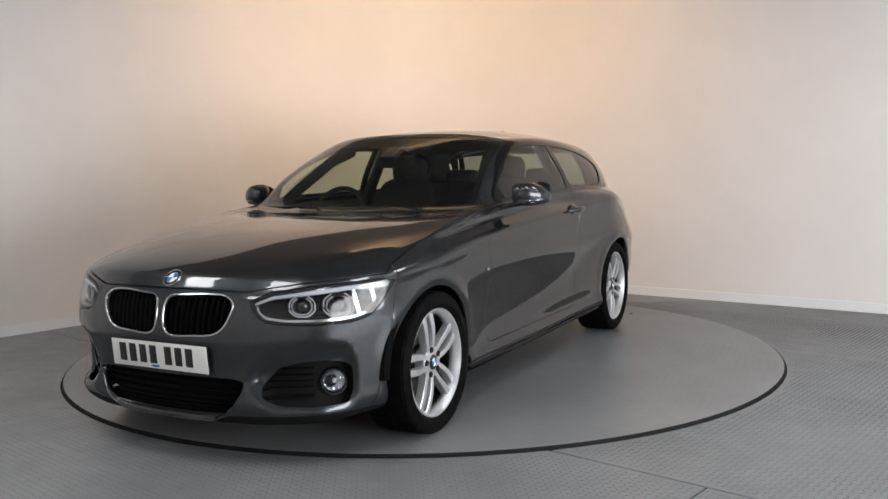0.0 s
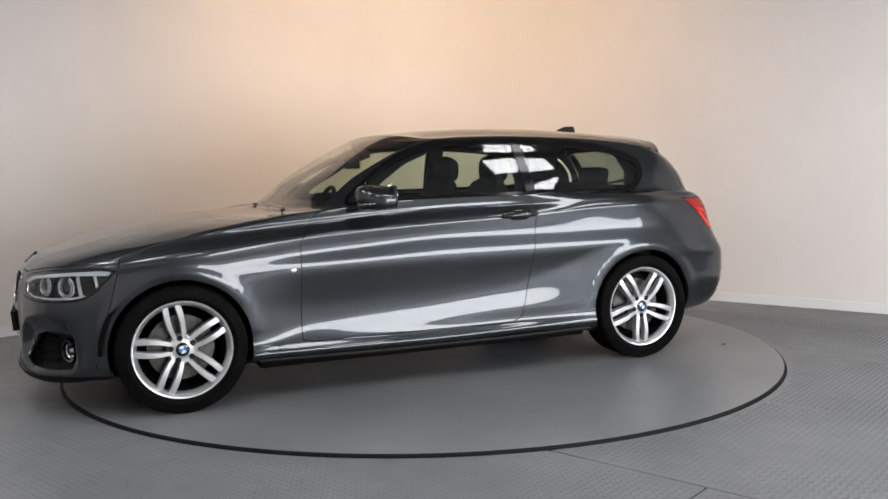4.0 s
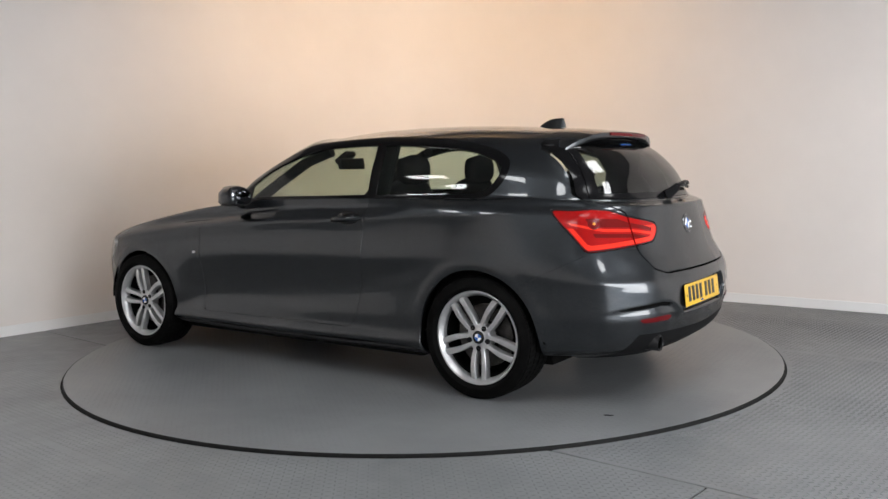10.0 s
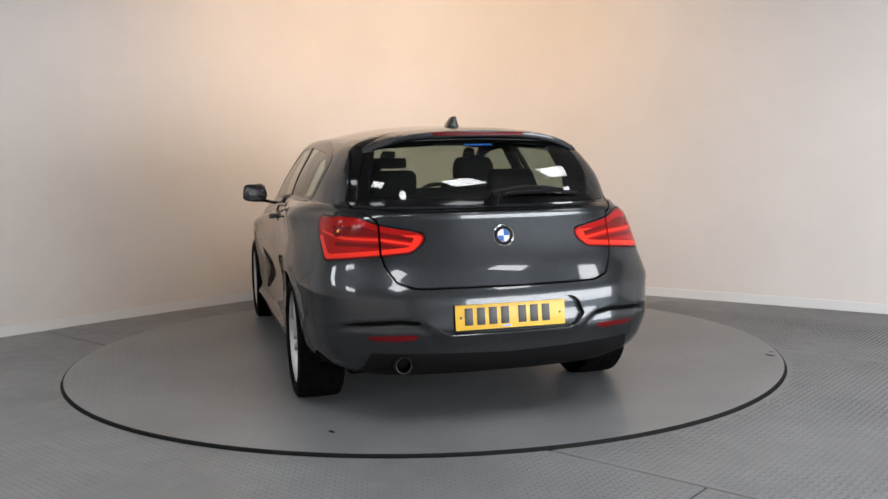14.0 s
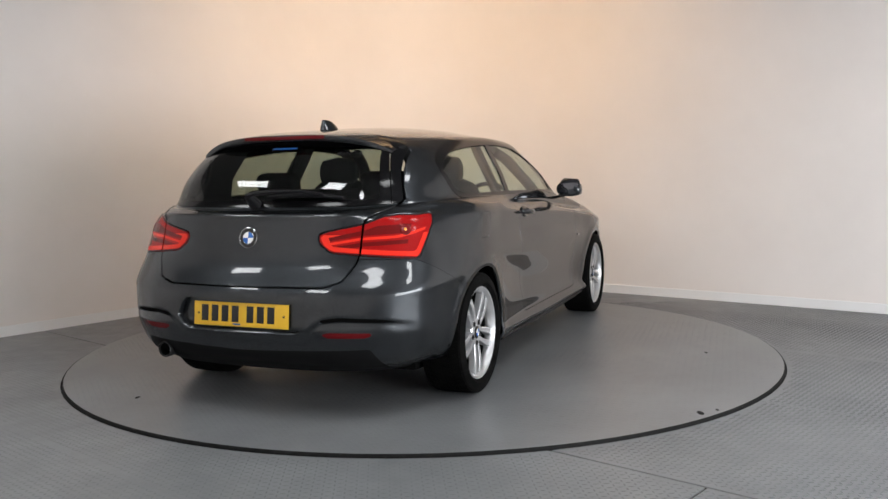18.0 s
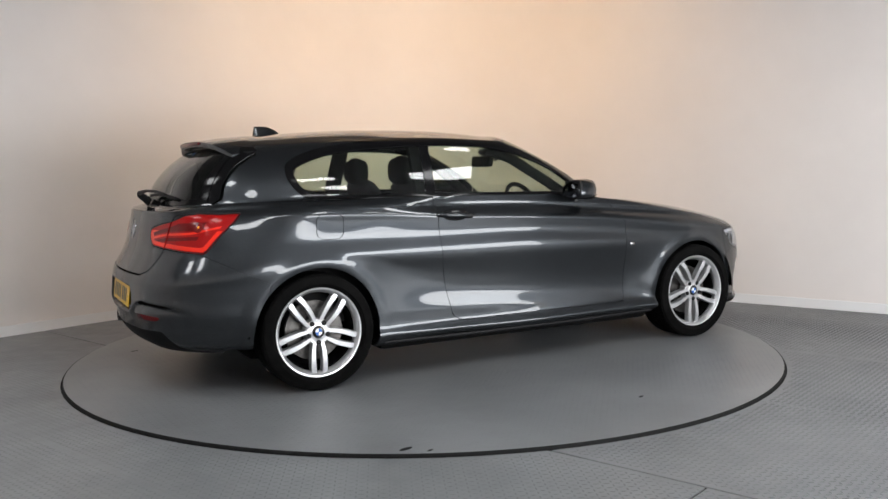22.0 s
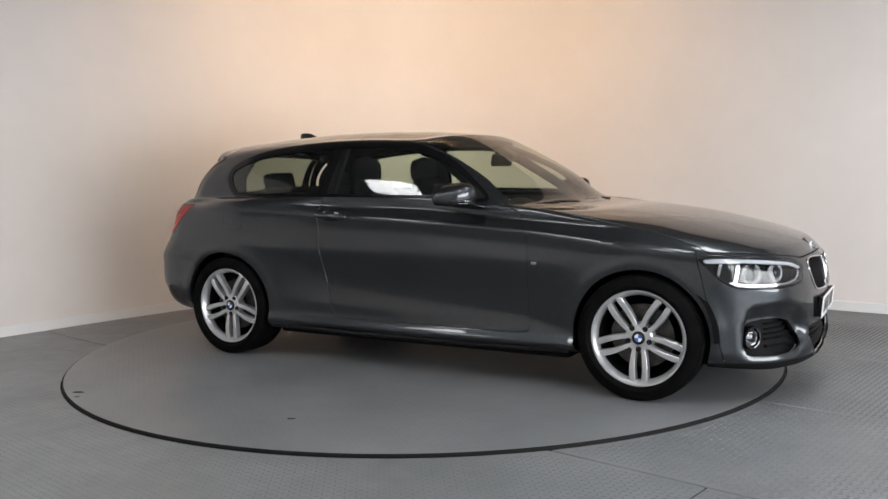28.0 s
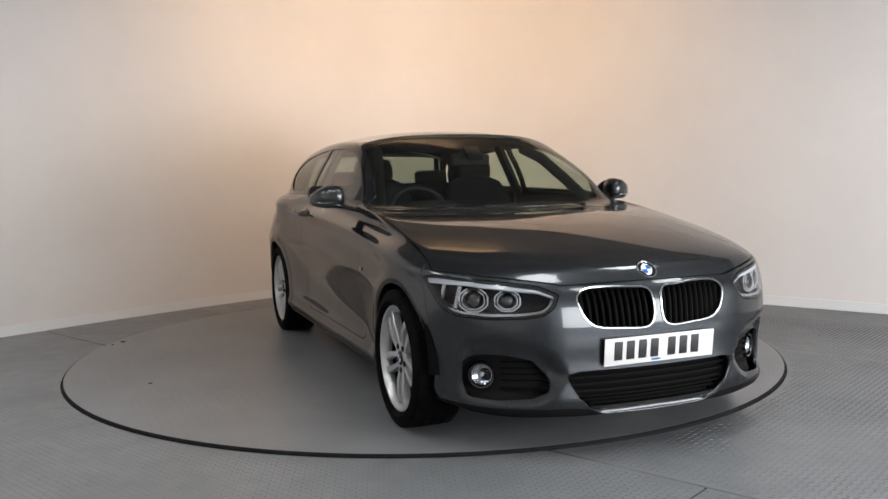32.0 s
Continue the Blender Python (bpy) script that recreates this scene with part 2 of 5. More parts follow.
def spline(p, n):
    """Centripetal Catmull-Rom through p (k x m x 3) along its first axis, n steps a span; p carries one ghost row at either end."""
    d = np.sqrt(np.maximum(np.linalg.norm(np.diff(p, axis=0), axis=2), 1e-4))
    out = []
    for i in range(1, len(p) - 2):
        d0, d1, d2 = d[i - 1][:, None], d[i][:, None], d[i + 1][:, None]
        m1 = (p[i + 1] - p[i]) + d1 * ((p[i] - p[i - 1]) / d0 - (p[i + 1] - p[i - 1]) / (d0 + d1))
        m2 = (p[i + 1] - p[i]) + d1 * ((p[i + 2] - p[i + 1]) / d2 - (p[i + 2] - p[i]) / (d1 + d2))
        for t in np.arange(n) / n:
            out.append((2 * t**3 - 3 * t**2 + 1) * p[i] + (t**3 - 2 * t**2 + t) * m1 + (3 * t**2 - 2 * t**3) * p[i + 1] + (t**3 - t**2) * m2)
    out.append(p[-2])
    return np.array(out)


def wing_line(y):
    """Height of the line that runs under the plate and steps up to the rear corners."""
    return np.interp(y, [0, 0.290, 0.345, 0.375, 0.425, 0.50, 0.70, 0.80], [0.395, 0.400, 0.425, 0.462, 0.490, 0.500, 0.488, 0.47])


def skin_grid():
    """Dense grid of the left half, rows x columns x 3, with its normals."""
    flip = np.array([1, -1, 1])
    c = cage().transpose(1, 0, 2)
    c = np.concatenate([c[1:2] * flip, c, c[-2:-1] * flip])
    g = spline(c, N_COL).transpose(1, 0, 2)
    g = np.concatenate([2 * g[:1] - g[1:2], g, g[-2:-1] * flip])
    g = spline(g, N_ROW)
    # flared lips round the wheel openings
    for wx in (AXLE, -AXLE):
        dist = np.hypot(g[..., 0] - wx, g[..., 2] - 0.312)
        g[..., 1] += 0.007 * np.exp(-(((dist - 0.368) / 0.032) ** 2)) * (g[..., 1] > 0.5) * (g[..., 2] < 0.8)
    # the hollow of the doors: it deepens from the waist to a curved line that falls from the rear arch to the front
    x, y, z = g[..., 0], g[..., 1], g[..., 2]
    line = np.interp(-x, [-1.1, -0.7, 0.0, 0.5, 0.75, 0.95, 1.1], [0.36, 0.39, 0.435, 0.49, 0.565, 0.645, 0.68])
    up, down = (0.715 - z) / np.maximum(0.715 - line, 1e-3), (z - 0.265) / (line - 0.265)
    tent = np.sin(np.clip(np.minimum(up, down), 0, 1) * math.pi / 2) ** 2
    fade = np.clip((1.12 - x) / 0.45, 0, 1)
    fade = fade * fade * (3 - 2 * fade) * (y > 0.6) * (np.abs(x) < 1.2)
    g[..., 1] -= 0.112 * (0.715 - line) * tent * fade
    # the undercut below the shoulder crease
    below = np.clip((g[9 * N_ROW, :, 2][None, :] - z) / 0.036, 0, 8)
    run = np.clip((1.15 - x) / 0.45, 0, 1) * np.clip((x + 1.72) / 0.25, 0, 1) * (y > 0.5)
    g[..., 1] -= 0.0065 * below * np.exp(1 - below) * run
    # the haunch over the rear wheel
    g[..., 1] += 0.009 * np.exp(-(((x + 1.30) / 0.36) ** 2) - ((z - 0.66) / 0.13) ** 2) * (y > 0.6)
    # the step across the tail below the bumper's wing line
    step = wing_line(np.abs(y))
    s = np.clip((step - z) / 0.030 + 0.4, 0, 1)
    wedge = np.clip((z - 0.385) / np.maximum(step - 0.385, 0.03), 0, 1) * np.clip((step - 0.41) / 0.06, 0, 1)
    push = 0.013 * s * s * (3 - 2 * s) * wedge * np.clip((-1.93 - x) / 0.12, 0, 1)
    g[..., 0] += push
    # the hollow round the fog lights, under a sharp brow
    h = -0.71 * x + 0.70 * y
    brow = np.interp(h, [-1.20, -1.183, -1.141, -1.082, -0.931, -0.79, -0.762, -0.745], [0.29, 0.337, 0.404, 0.462, 0.493, 0.479, 0.44, 0.32])
    inner = np.interp(z, [0.22, 0.28, 0.34, 0.40], [-1.125, -1.150, -1.188, -1.20])
    s = np.clip((brow - z) / 0.065 + 0.10, 0, 1) * np.clip((z - 0.215) / 0.07, 0, 1) * np.clip((h - inner) / 0.07, 0, 1) * np.clip((-0.745 - h) / 0.06, 0, 1) * (x > 1.6)
    g[..., 0] -= 0.034 * s
    g[..., 1] -= 0.020 * s
    g[:, 0, 1] = g[:, -1, 1] = 0
    g[-1, :, 1] = 0
    e = np.concatenate([g[:, 1:2] * flip, g, g[:, -2:-1] * flip], 1)
    du = e[:, 2:] - e[:, :-2]
    e = np.concatenate([2 * g[:1] - g[1:2], g, g[-2:-1] * flip])
    dv = e[2:] - e[:-2]
    n = np.cross(du, dv)
    n /= np.maximum(np.linalg.norm(n, axis=2), 1e-12)[..., None]
    return g, n


# ---- building tools ----
def part(name, data, mat, parent=None, label="", m=None):
    """Links a bmesh or mesh as one object under parent."""
    if isinstance(data, bmesh.types.BMesh):
        me = bpy.data.meshes.new(name)
        data.to_mesh(me)
        data.free()
    else:
        me = data
    if not me.materials:
        me.materials.append(mat)
    ob = new(name, me)
    if parent is not None:
        ob.parent = parent
    if m is not None:
        ob.matrix_basis = m
    return tagged(ob, label)


def smooth(bm, angle=40):
    for f in bm.faces:
        f.smooth = True
    for e in bm.edges:
        if len(e.link_faces) == 2 and e.calc_face_angle(0) > radians(angle):
            e.smooth = False
    return bm


def box(sx, sy, sz, at=(0, 0, 0), bevel=0.0, seg=2, m=None):
    bm = bmesh.new()
    bmesh.ops.create_cube(bm, size=1)
    bmesh.ops.scale(bm, vec=(sx, sy, sz), verts=bm.verts)
    if bevel:
        bmesh.ops.bevel(bm, geom=bm.edges[:], offset=bevel, segments=seg, profile=0.6, affect="EDGES")
    bmesh.ops.translate(bm, vec=at, verts=bm.verts)
    if m is not None:
        bmesh.ops.transform(bm, matrix=m, verts=bm.verts)
    return smooth(bm)


def lathe(profile, seg=64, axis="y", closed=False):
    """Turns (radius, offset) points about an axis."""
    bm = bmesh.new()
    rings = []
    for r, o in profile:
        ring = []
        for i in range(seg):
            a = 2 * math.pi * i / seg
            c, s = r * math.cos(a), r * math.sin(a)
            ring.append(bm.verts.new((c, o, s) if axis == "y" else (c, s, o)))
        rings.append(ring)
    pairs = list(zip(rings, rings[1:])) + ([(rings[-1], rings[0])] if closed else [])
    for a, b in pairs:
        for i in range(seg):
            j = (i + 1) % seg
            bm.faces.new((a[i], a[j], b[j], b[i]))
    bmesh.ops.remove_doubles(bm, verts=bm.verts, dist=1e-6)
    bmesh.ops.recalc_face_normals(bm, faces=bm.faces)
    return smooth(bm)


def tube(points, radius, seg=8, squash=1.0, caps=True, taper=None):
    """A round bar along points."""
    bm = bmesh.new()
    pts = [Vector(p) for p in points]
    rings = []
    up = Vector((0, 0, 1))
    for i, p in enumerate(pts):
        d = (pts[min(i + 1, len(pts) - 1)] - pts[max(i - 1, 0)]).normalized()
        side = d.cross(up if abs(d.z) < 0.95 else Vector((1, 0, 0))).normalized()
        top = side.cross(d)
        r = radius * (taper[i] if taper else 1)
        rings.append([bm.verts.new(p + side * r * math.cos(a) + top * r * squash * math.sin(a)) for a in (2 * math.pi * k / seg for k in range(seg))])
    for a, b in zip(rings, rings[1:]):
        for k in range(seg):
            bm.faces.new((a[k], a[(k + 1) % seg], b[(k + 1) % seg], b[k]))
    if caps:
        bm.faces.new(rings[0][::-1])
        bm.faces.new(rings[-1])
    bmesh.ops.recalc_face_normals(bm, faces=bm.faces)
    return smooth(bm, 50)


def blob(sections, seg=24, power=2.4):
    """Stacks rounded sections (centre, half width along x axis a, half height along axis b) into a closed form."""
    bm = bmesh.new()
    rings = []
    for c, a, b in sections:
        ring = []
        for k in range(seg):
            t = 2 * math.pi * k / seg
            ca, sa = math.cos(t), math.sin(t)
            u, v = math.copysign(abs(ca) ** (2 / power), ca), math.copysign(abs(sa) ** (2 / power), sa)
            ring.append(bm.verts.new(Vector(c) + Vector(a) * u + Vector(b) * v))
        rings.append(ring)
    for p, q in zip(rings, rings[1:]):
        for k in range(seg):
            bm.faces.new((p[k], p[(k + 1) % seg], q[(k + 1) % seg], q[k]))
    bm.faces.new(rings[0][::-1])
    bm.faces.new(rings[-1])
    bmesh.ops.recalc_face_normals(bm, faces=bm.faces)
    return smooth(bm, 60)


def plate(outline, thick, bevel=0.0, m=None):
    """An outline in x, z pulled along y, the front at y = 0 and the back at y = -thick."""
    bm = bmesh.new()
    f = bm.faces.new([bm.verts.new((x, 0, z)) for x, z in outline])
    ret = bmesh.ops.extrude_face_region(bm, geom=[f])
    vs = [v for v in ret["geom"] if isinstance(v, bmesh.types.BMVert)]
    bmesh.ops.translate(bm, vec=(0, -thick, 0), verts=vs)
    bmesh.ops.recalc_face_normals(bm, faces=bm.faces)
    if bevel:
        edges = [e for e in bm.edges if abs(e.verts[0].co.y) < 1e-7 and abs(e.verts[1].co.y) < 1e-7]
        bmesh.ops.bevel(bm, geom=edges, offset=bevel, segments=2, profile=0.5, affect="EDGES")
    if m is not None:
        bmesh.ops.transform(bm, matrix=m, verts=bm.verts)
    return smooth(bm, 35)


class Skin:
    """The car's left half as faces on shared points, cut into panels by signed fields."""

    def __init__(self, g, n):
        r, c = g.shape[:2]
        v, u = np.mgrid[0:r, 0:c]
        self.p = [tuple(a) for a in np.concatenate([g.reshape(-1, 3), n.reshape(-1, 3), (u.reshape(-1, 1) / N_COL), (v.reshape(-1, 1) / N_ROW)], 1)]
        self.faces = [(j * c + i, j * c + i + 1, j * c + c + i + 1, j * c + c + i) for j in range(r - 1) for i in range(c - 1)]

    def cut(self, faces, field):
        """Faces inside (field < 0) and outside, with exact edges along field = 0."""
        val = field(np.array(self.p))
        inside, outside, made = [], [], {}
        for f in faces:
            s = [val[i] for i in f]
            if max(s) <= 0:
                inside.append(f)
            elif min(s) >= 0:
                outside.append(f)
            else:
                a, b = [], []
                for k in range(len(f)):
                    i, j = f[k], f[(k + 1) % len(f)]
                    (a if val[i] <= 0 else b).append(i)
                    if val[i] == 0:
                        b.append(i)
                    if val[i] * val[j] < 0:
                        key = (min(i, j), max(i, j))
                        if key not in made:
                            t = val[key[0]] / (val[key[0]] - val[key[1]])
                            made[key] = len(self.p)
                            self.p.append(tuple(x + (y - x) * t for x, y in zip(self.p[key[0]], self.p[key[1]])))
                        a.append(made[key])
                        b.append(made[key])
                if len(a) > 2:
                    inside.append(tuple(a))
                if len(b) > 2:
                    outside.append(tuple(b))
        return inside, outside

    def panel(self, faces, field, gap=0.0022):
        """Cuts a panel out of faces with a shut line round it: the panel, the rest."""
        a, rest = self.cut(faces, lambda p: field(p) + gap)
        _, b = self.cut(rest, lambda p: field(p) - gap)
        return a, b

    def mesh(self, name, faces, side=0, offset=0.0, lip=0.012, weld=False):
        """side 1: left, -1: right, 0: both halves joined at the middle. lip: depth of the folded edge."""
        used = sorted({i for f in faces for i in f})
        arr = np.array([self.p[i] for i in used])
        remap = {i: k for k, i in enumerate(used)}
        fs = [tuple(remap[i] for i in f) for f in faces]
        nrm = arr[:, 3:6] / np.maximum(np.linalg.norm(arr[:, 3:6], axis=1), 1e-9)[:, None]
        pos = arr[:, :3] + nrm * offset
        if lip:
            count = {}
            for f in fs:
                for k in range(len(f)):
                    a, b = f[k], f[(k + 1) % len(f)]
                    count[(a, b)] = 1
            rim = [e for e in count if (e[1], e[0]) not in count and not (abs(pos[e[0]][1]) < 1e-4 and abs(pos[e[1]][1]) < 1e-4)]
            out = {}
            for a, b in rim:
                d = np.cross(pos[b] - pos[a], nrm[a])
                d /= max(np.linalg.norm(d), 1e-9)
                out.setdefault(a, []).append(d)
                out.setdefault(b, []).append(d)
            extra_p, extra_n, top, low = [], [], {}, {}
            k0 = len(pos)
            for v, ds in out.items():
                d = np.mean(ds, 0)
                d /= max(np.linalg.norm(d), 1e-9)
                if weld:
                    top[v] = v
                else:
                    top[v] = k0 + len(extra_p)
                    extra_p.append(pos[v])
                    extra_n.append(0.55 * d + 0.45 * nrm[v])
                low[v] = k0 + len(extra_p)
                extra_p.append(pos[v] - nrm[v] * lip)
                extra_n.append(d)
            if extra_p:
                pos, nrm = np.concatenate([pos, extra_p]), np.concatenate([nrm, extra_n])
                fs += [(top[b], top[a], low[a], low[b]) for a, b in rim]
        if side <= 0:
            flip = np.array([1, -1, 1])
            if side < 0:
                pos, nrm, fs = pos * flip, nrm * flip, [f[::-1] for f in fs]
            else:
                k0, n0 = len(pos), len(fs)
                middle = {k: k for k in range(k0) if abs(pos[k][1]) < 1e-4}
                fs = fs + [tuple(middle.get(i, i + k0) for i in f)[::-1] for f in fs[:n0]]
                pos, nrm = np.concatenate([pos, pos * flip]), np.concatenate([nrm, nrm * flip])
                for k in middle:
                    nrm[k][1] = 0
        me = bpy.data.meshes.new(name)
        me.from_pydata([tuple(p) for p in pos], [], fs)
        me.polygons.foreach_set("use_smooth", [True] * len(me.polygons))
        nrm = nrm / np.maximum(np.linalg.norm(nrm, axis=1), 1e-9)[:, None]
        me.normals_split_custom_set_from_vertices([tuple(v) for v in nrm])
        return me


def poly_field(points, a, b, radius=0.0):
    """Signed distance to a polygon in the plane of the linear maps a and b of (x, y, z); radius rounds its corners."""
    pts = np.array(points, float)
    a, b = np.array(a, float), np.array(b, float)
    if radius:
        ctr = np.roll(pts, 1, 0), np.roll(pts, -1, 0)
        area = np.sum(pts[:, 0] * ctr[1][:, 1] - ctr[1][:, 0] * pts[:, 1])
        e1, e2 = pts - ctr[0], ctr[1] - pts
        e1 /= np.linalg.norm(e1, axis=1)[:, None]
        e2 /= np.linalg.norm(e2, axis=1)[:, None]
        s = 1 if area > 0 else -1
        n1, n2 = np.stack([-e1[:, 1], e1[:, 0]], 1) * s, np.stack([-e2[:, 1], e2[:, 0]], 1) * s
        mid = n1 + n2
        pts = pts + radius * mid / np.maximum(np.sum(mid * n1, axis=1), 0.25)[:, None]

    def field(p):
        q = np.stack([p[:, :3] @ a, p[:, :3] @ b], 1)
        best, inside = np.full(len(q), 1e9), np.zeros(len(q), bool)
        for k in range(len(pts)):
            s, e = pts[k], pts[(k + 1) % len(pts)]
            d = e - s
            t = np.clip(((q - s) @ d) / max(d @ d, 1e-12), 0, 1)
            best = np.minimum(best, np.linalg.norm(q - s - t[:, None] * d, axis=1))
            hit = (s[1] > q[:, 1]) != (e[1] > q[:, 1])
            xs = s[0] + (q[:, 1] - s[1]) / (d[1] if abs(d[1]) > 1e-12 else 1e-12) * d[0]
            inside ^= hit & (q[:, 0] < xs)
        return np.where(inside, -best, best) - radius

    return field


X, Y, Z = (1, 0, 0), (0, 1, 0), (0, 0, 1)


def smooth_loop(points, n=6):
    """A closed smooth curve through 2D points."""
    p = np.array(points, float)
    p = np.concatenate([p[-1:], p, p[:2]])[:, None, :]
    return [tuple(q) for q in spline(np.concatenate([p, p[..., :1] * 0], 2), n)[:-1, 0, :2]]


# ---- the studio ----
WALL_PATH = ((-6.1, 2.75), (-4.7, 4.55), (-3.28, 6.29), (-2.36, 7.36), (-1.63, 8.07), (-0.9, 8.56), (0.0, 8.76), (0.85, 8.50), (1.64, 7.94), (2.48, 7.30), (3.4, 6.58), (5.2, 5.17), (7.0, 3.75))
ROOM_H = 3.0


def wall_curve():
    p = np.array(WALL_PATH)
    p = np.concatenate([2 * p[:1] - p[1:2], p, 2 * p[-1:] - p[-2:-1]])[:, None, :]
    return spline(np.concatenate([p, p[..., :1] * 0], 2), 8)[:, 0, :2]


def strip(curve, inner, outer, z0, z1):
    """A band that follows the curve between two offsets towards the room, z0 to z1 high."""
    d = np.gradient(curve, axis=0)
    n = np.stack([d[:, 1], -d[:, 0]], 1) / np.linalg.norm(d, axis=1)[:, None]
    bm = bmesh.new()
    rows = [[bm.verts.new((*(curve[i] + n[i] * o), z)) for o, z in ((inner, z0), (inner, z1), (outer, z1), (outer, z0))] for i in range(len(curve))]
    for a, b in zip(rows, rows[1:]):
        for k in range(4):
            bm.faces.new((a[k], b[k], b[(k + 1) % 4], a[(k + 1) % 4]))
    bm.faces.new(rows[0])
    bm.faces.new(rows[-1][::-1])
    bmesh.ops.recalc_face_normals(bm, faces=bm.faces)
    return smooth(bm, 50)


def structure(name, bm, mat, label=""):
    return tagged(part(name, bm, mat), label, kind="structure")


curve = wall_curve()
structure("wall_back", strip(curve, 0.0, -0.15, -0.05, ROOM_H), WALL, "white painted studio wall with a rounded corner")
structure("baseboard", strip(curve, 0.012, 0.0, -0.02, 0.062), SKIRT, "low white painted skirting along the wall")
# the two plain walls behind the camera; the one opposite the left wall has a wide doorway
LEFT_END, RIGHT_END, NEAR = Vector((-6.1, 2.75)), Vector((7.0, 3.75)), Vector((0.9, -2.9))


def plain_wall(name, a, b, z0, z1):
    d = b - a
    m = Matrix.Translation(((a.x + b.x) / 2, (a.y + b.y) / 2, (z0 + z1) / 2)) @ Matrix.Rotation(math.atan2(d.y, d.x), 4, "Z")
    return structure(name, box(d.length, 0.15, z1 - z0, m=m), WALL, "plain white studio wall behind the camera")


plain_wall("wall_near", LEFT_END, NEAR, -0.05, ROOM_H)
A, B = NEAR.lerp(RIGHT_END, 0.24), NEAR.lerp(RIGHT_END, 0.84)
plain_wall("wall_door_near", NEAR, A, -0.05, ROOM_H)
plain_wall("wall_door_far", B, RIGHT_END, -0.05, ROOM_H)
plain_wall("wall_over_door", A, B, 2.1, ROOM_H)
structure("ceiling", box(16, 15, 0.1, at=(0.4, 3, ROOM_H + 0.05)), CEIL, "plain grey painted ceiling")

# ---- floor: painted tread plates round the turntable ----
FLOOR_Z = -0.024
PLATE_ANGLE = -41.0
PLATE_L, PLATE_W = 2.44, 1.25
PLATE_ORIGIN = Vector((0.9, 3.01))


def floor_sheet():
    """The ground sheet under the plates, with a round hole for the table."""
    bm = bmesh.new()
    seg = 128
    inner = [bm.verts.new((TABLE.x + (TABLE_R + 0.004) * math.cos(2 * math.pi * k / seg), TABLE.y + (TABLE_R + 0.004) * math.sin(2 * math.pi * k / seg), 0)) for k in range(seg)]
    outer = [bm.verts.new((TABLE.x + 60 * math.cos(2 * math.pi * k / seg), TABLE.y + 60 * math.sin(2 * math.pi * k / seg), 0)) for k in range(seg)]
    for k in range(seg):
        j = (k + 1) % seg
        bm.faces.new((inner[k], outer[k], outer[j], inner[j]))
    low = bmesh.ops.extrude_edge_only(bm, edges=[e for e in bm.edges if all((v.co.xy - TABLE.xy).length < 3 for v in e.verts)])
    bmesh.ops.translate(bm, vec=(0, 0, -0.05), verts=[v for v in low["geom"] if isinstance(v, bmesh.types.BMVert)])
    bmesh.ops.translate(bm, vec=(0, 0, FLOOR_Z), verts=bm.verts)
    return bm


floor_ob = structure("floor", floor_sheet(), GAP, "grey painted steel floor round the turntable")
structure("pit", lathe([(0.001, -0.062), (2.30, -0.062), (2.30, -0.05)], 64, "z"), GAP, "dark pit under the turntable").location = TABLE

# ---- turntable ----
table = tagged(new("turntable"), "round grey painted vehicle turntable with a black edge", "turntable")
part("platform", lathe([(0.001, 0), (TABLE_R - 0.010, 0), (TABLE_R - 0.010, -0.04), (0.001, -0.04)], 160, "z"), TABLE_PAINT, table, "smooth grey painted platform")
part("edge_strip", lathe([(TABLE_R - 0.0098, -0.03), (TABLE_R - 0.0098, -0.0005), (TABLE_R - 0.003, -0.003), (TABLE_R, -0.008), (TABLE_R, -0.03)], 160, "z"), EDGE_RUBBER, table, "black rubber edge strip")

# ---- ceiling lamps: square LED panels ----
def led_panel(m):
    ob = tagged(new("ceiling_lamp"), "square white LED panel set on the ceiling", "lamp", "ceiling lamps")
    f = box(0.62, 0.62, 0.03, bevel=0.004)
    part("frame", f, PANEL_FRAME, ob)
    part("diffuser", box(0.575, 0.575, 0.006, at=(0, 0, -0.0175)), PANEL_GLOW, ob, "glowing white diffuser")
    ob.matrix_basis = m
    return ob


def room_axes(i, j, origin=(0.85, 3.1), step=1.65):
    a = radians(PLATE_ANGLE)
    u, v = Vector((math.cos(a), math.sin(a))), Vector((-math.sin(a), math.cos(a)))
    q = Vector(origin) + u * step * i + v * step * j
    return pose(q.x, q.y, ROOM_H - 0.016, 0, 0, PLATE_ANGLE)


first = led_panel(room_axes(0, 0))
# (-2, -2) and (-1, -2) are unseen panels added to brighten the left wall
for i, j in ((-1, -1), (-2, -1), (0, 1), (1, 0), (0, -1), (1, 1), (-2, -2), (-1, -2)):
    copy_thing(first, room_axes(i, j))


# ---- the car ----
car = tagged(new("car"), "dark grey metallic three-door hatchback parked on the turntable", "car")
skin = Skin(*skin_grid())
ROW_BASE, ROW_TOP = 13.0, 16.0


def lift(name, faces, mat, side, label="", parent=None, offset=0.0, lip=0.012, weld=False):
    return part(name, skin.mesh(name, faces, side, offset, lip, weld), mat, parent or car, label)


def both(name, faces, mat, label="", offset=0.0, lip=0.012):
    return [lift(name, faces, mat, s, label, None, offset, lip) for s in (1, -1)]


def disc(cx, cz, r):
    return lambda p: np.where(p[:, 1] > 0.5, np.hypot(p[:, 0] - cx, p[:, 2] - cz) - r, 1.0)


faces = skin.faces
# wheel openings
_, faces = skin.cut(faces, disc(AXLE, 0.312, 0.340))
_, faces = skin.cut(faces, disc(-AXLE, 0.312, 0.345))
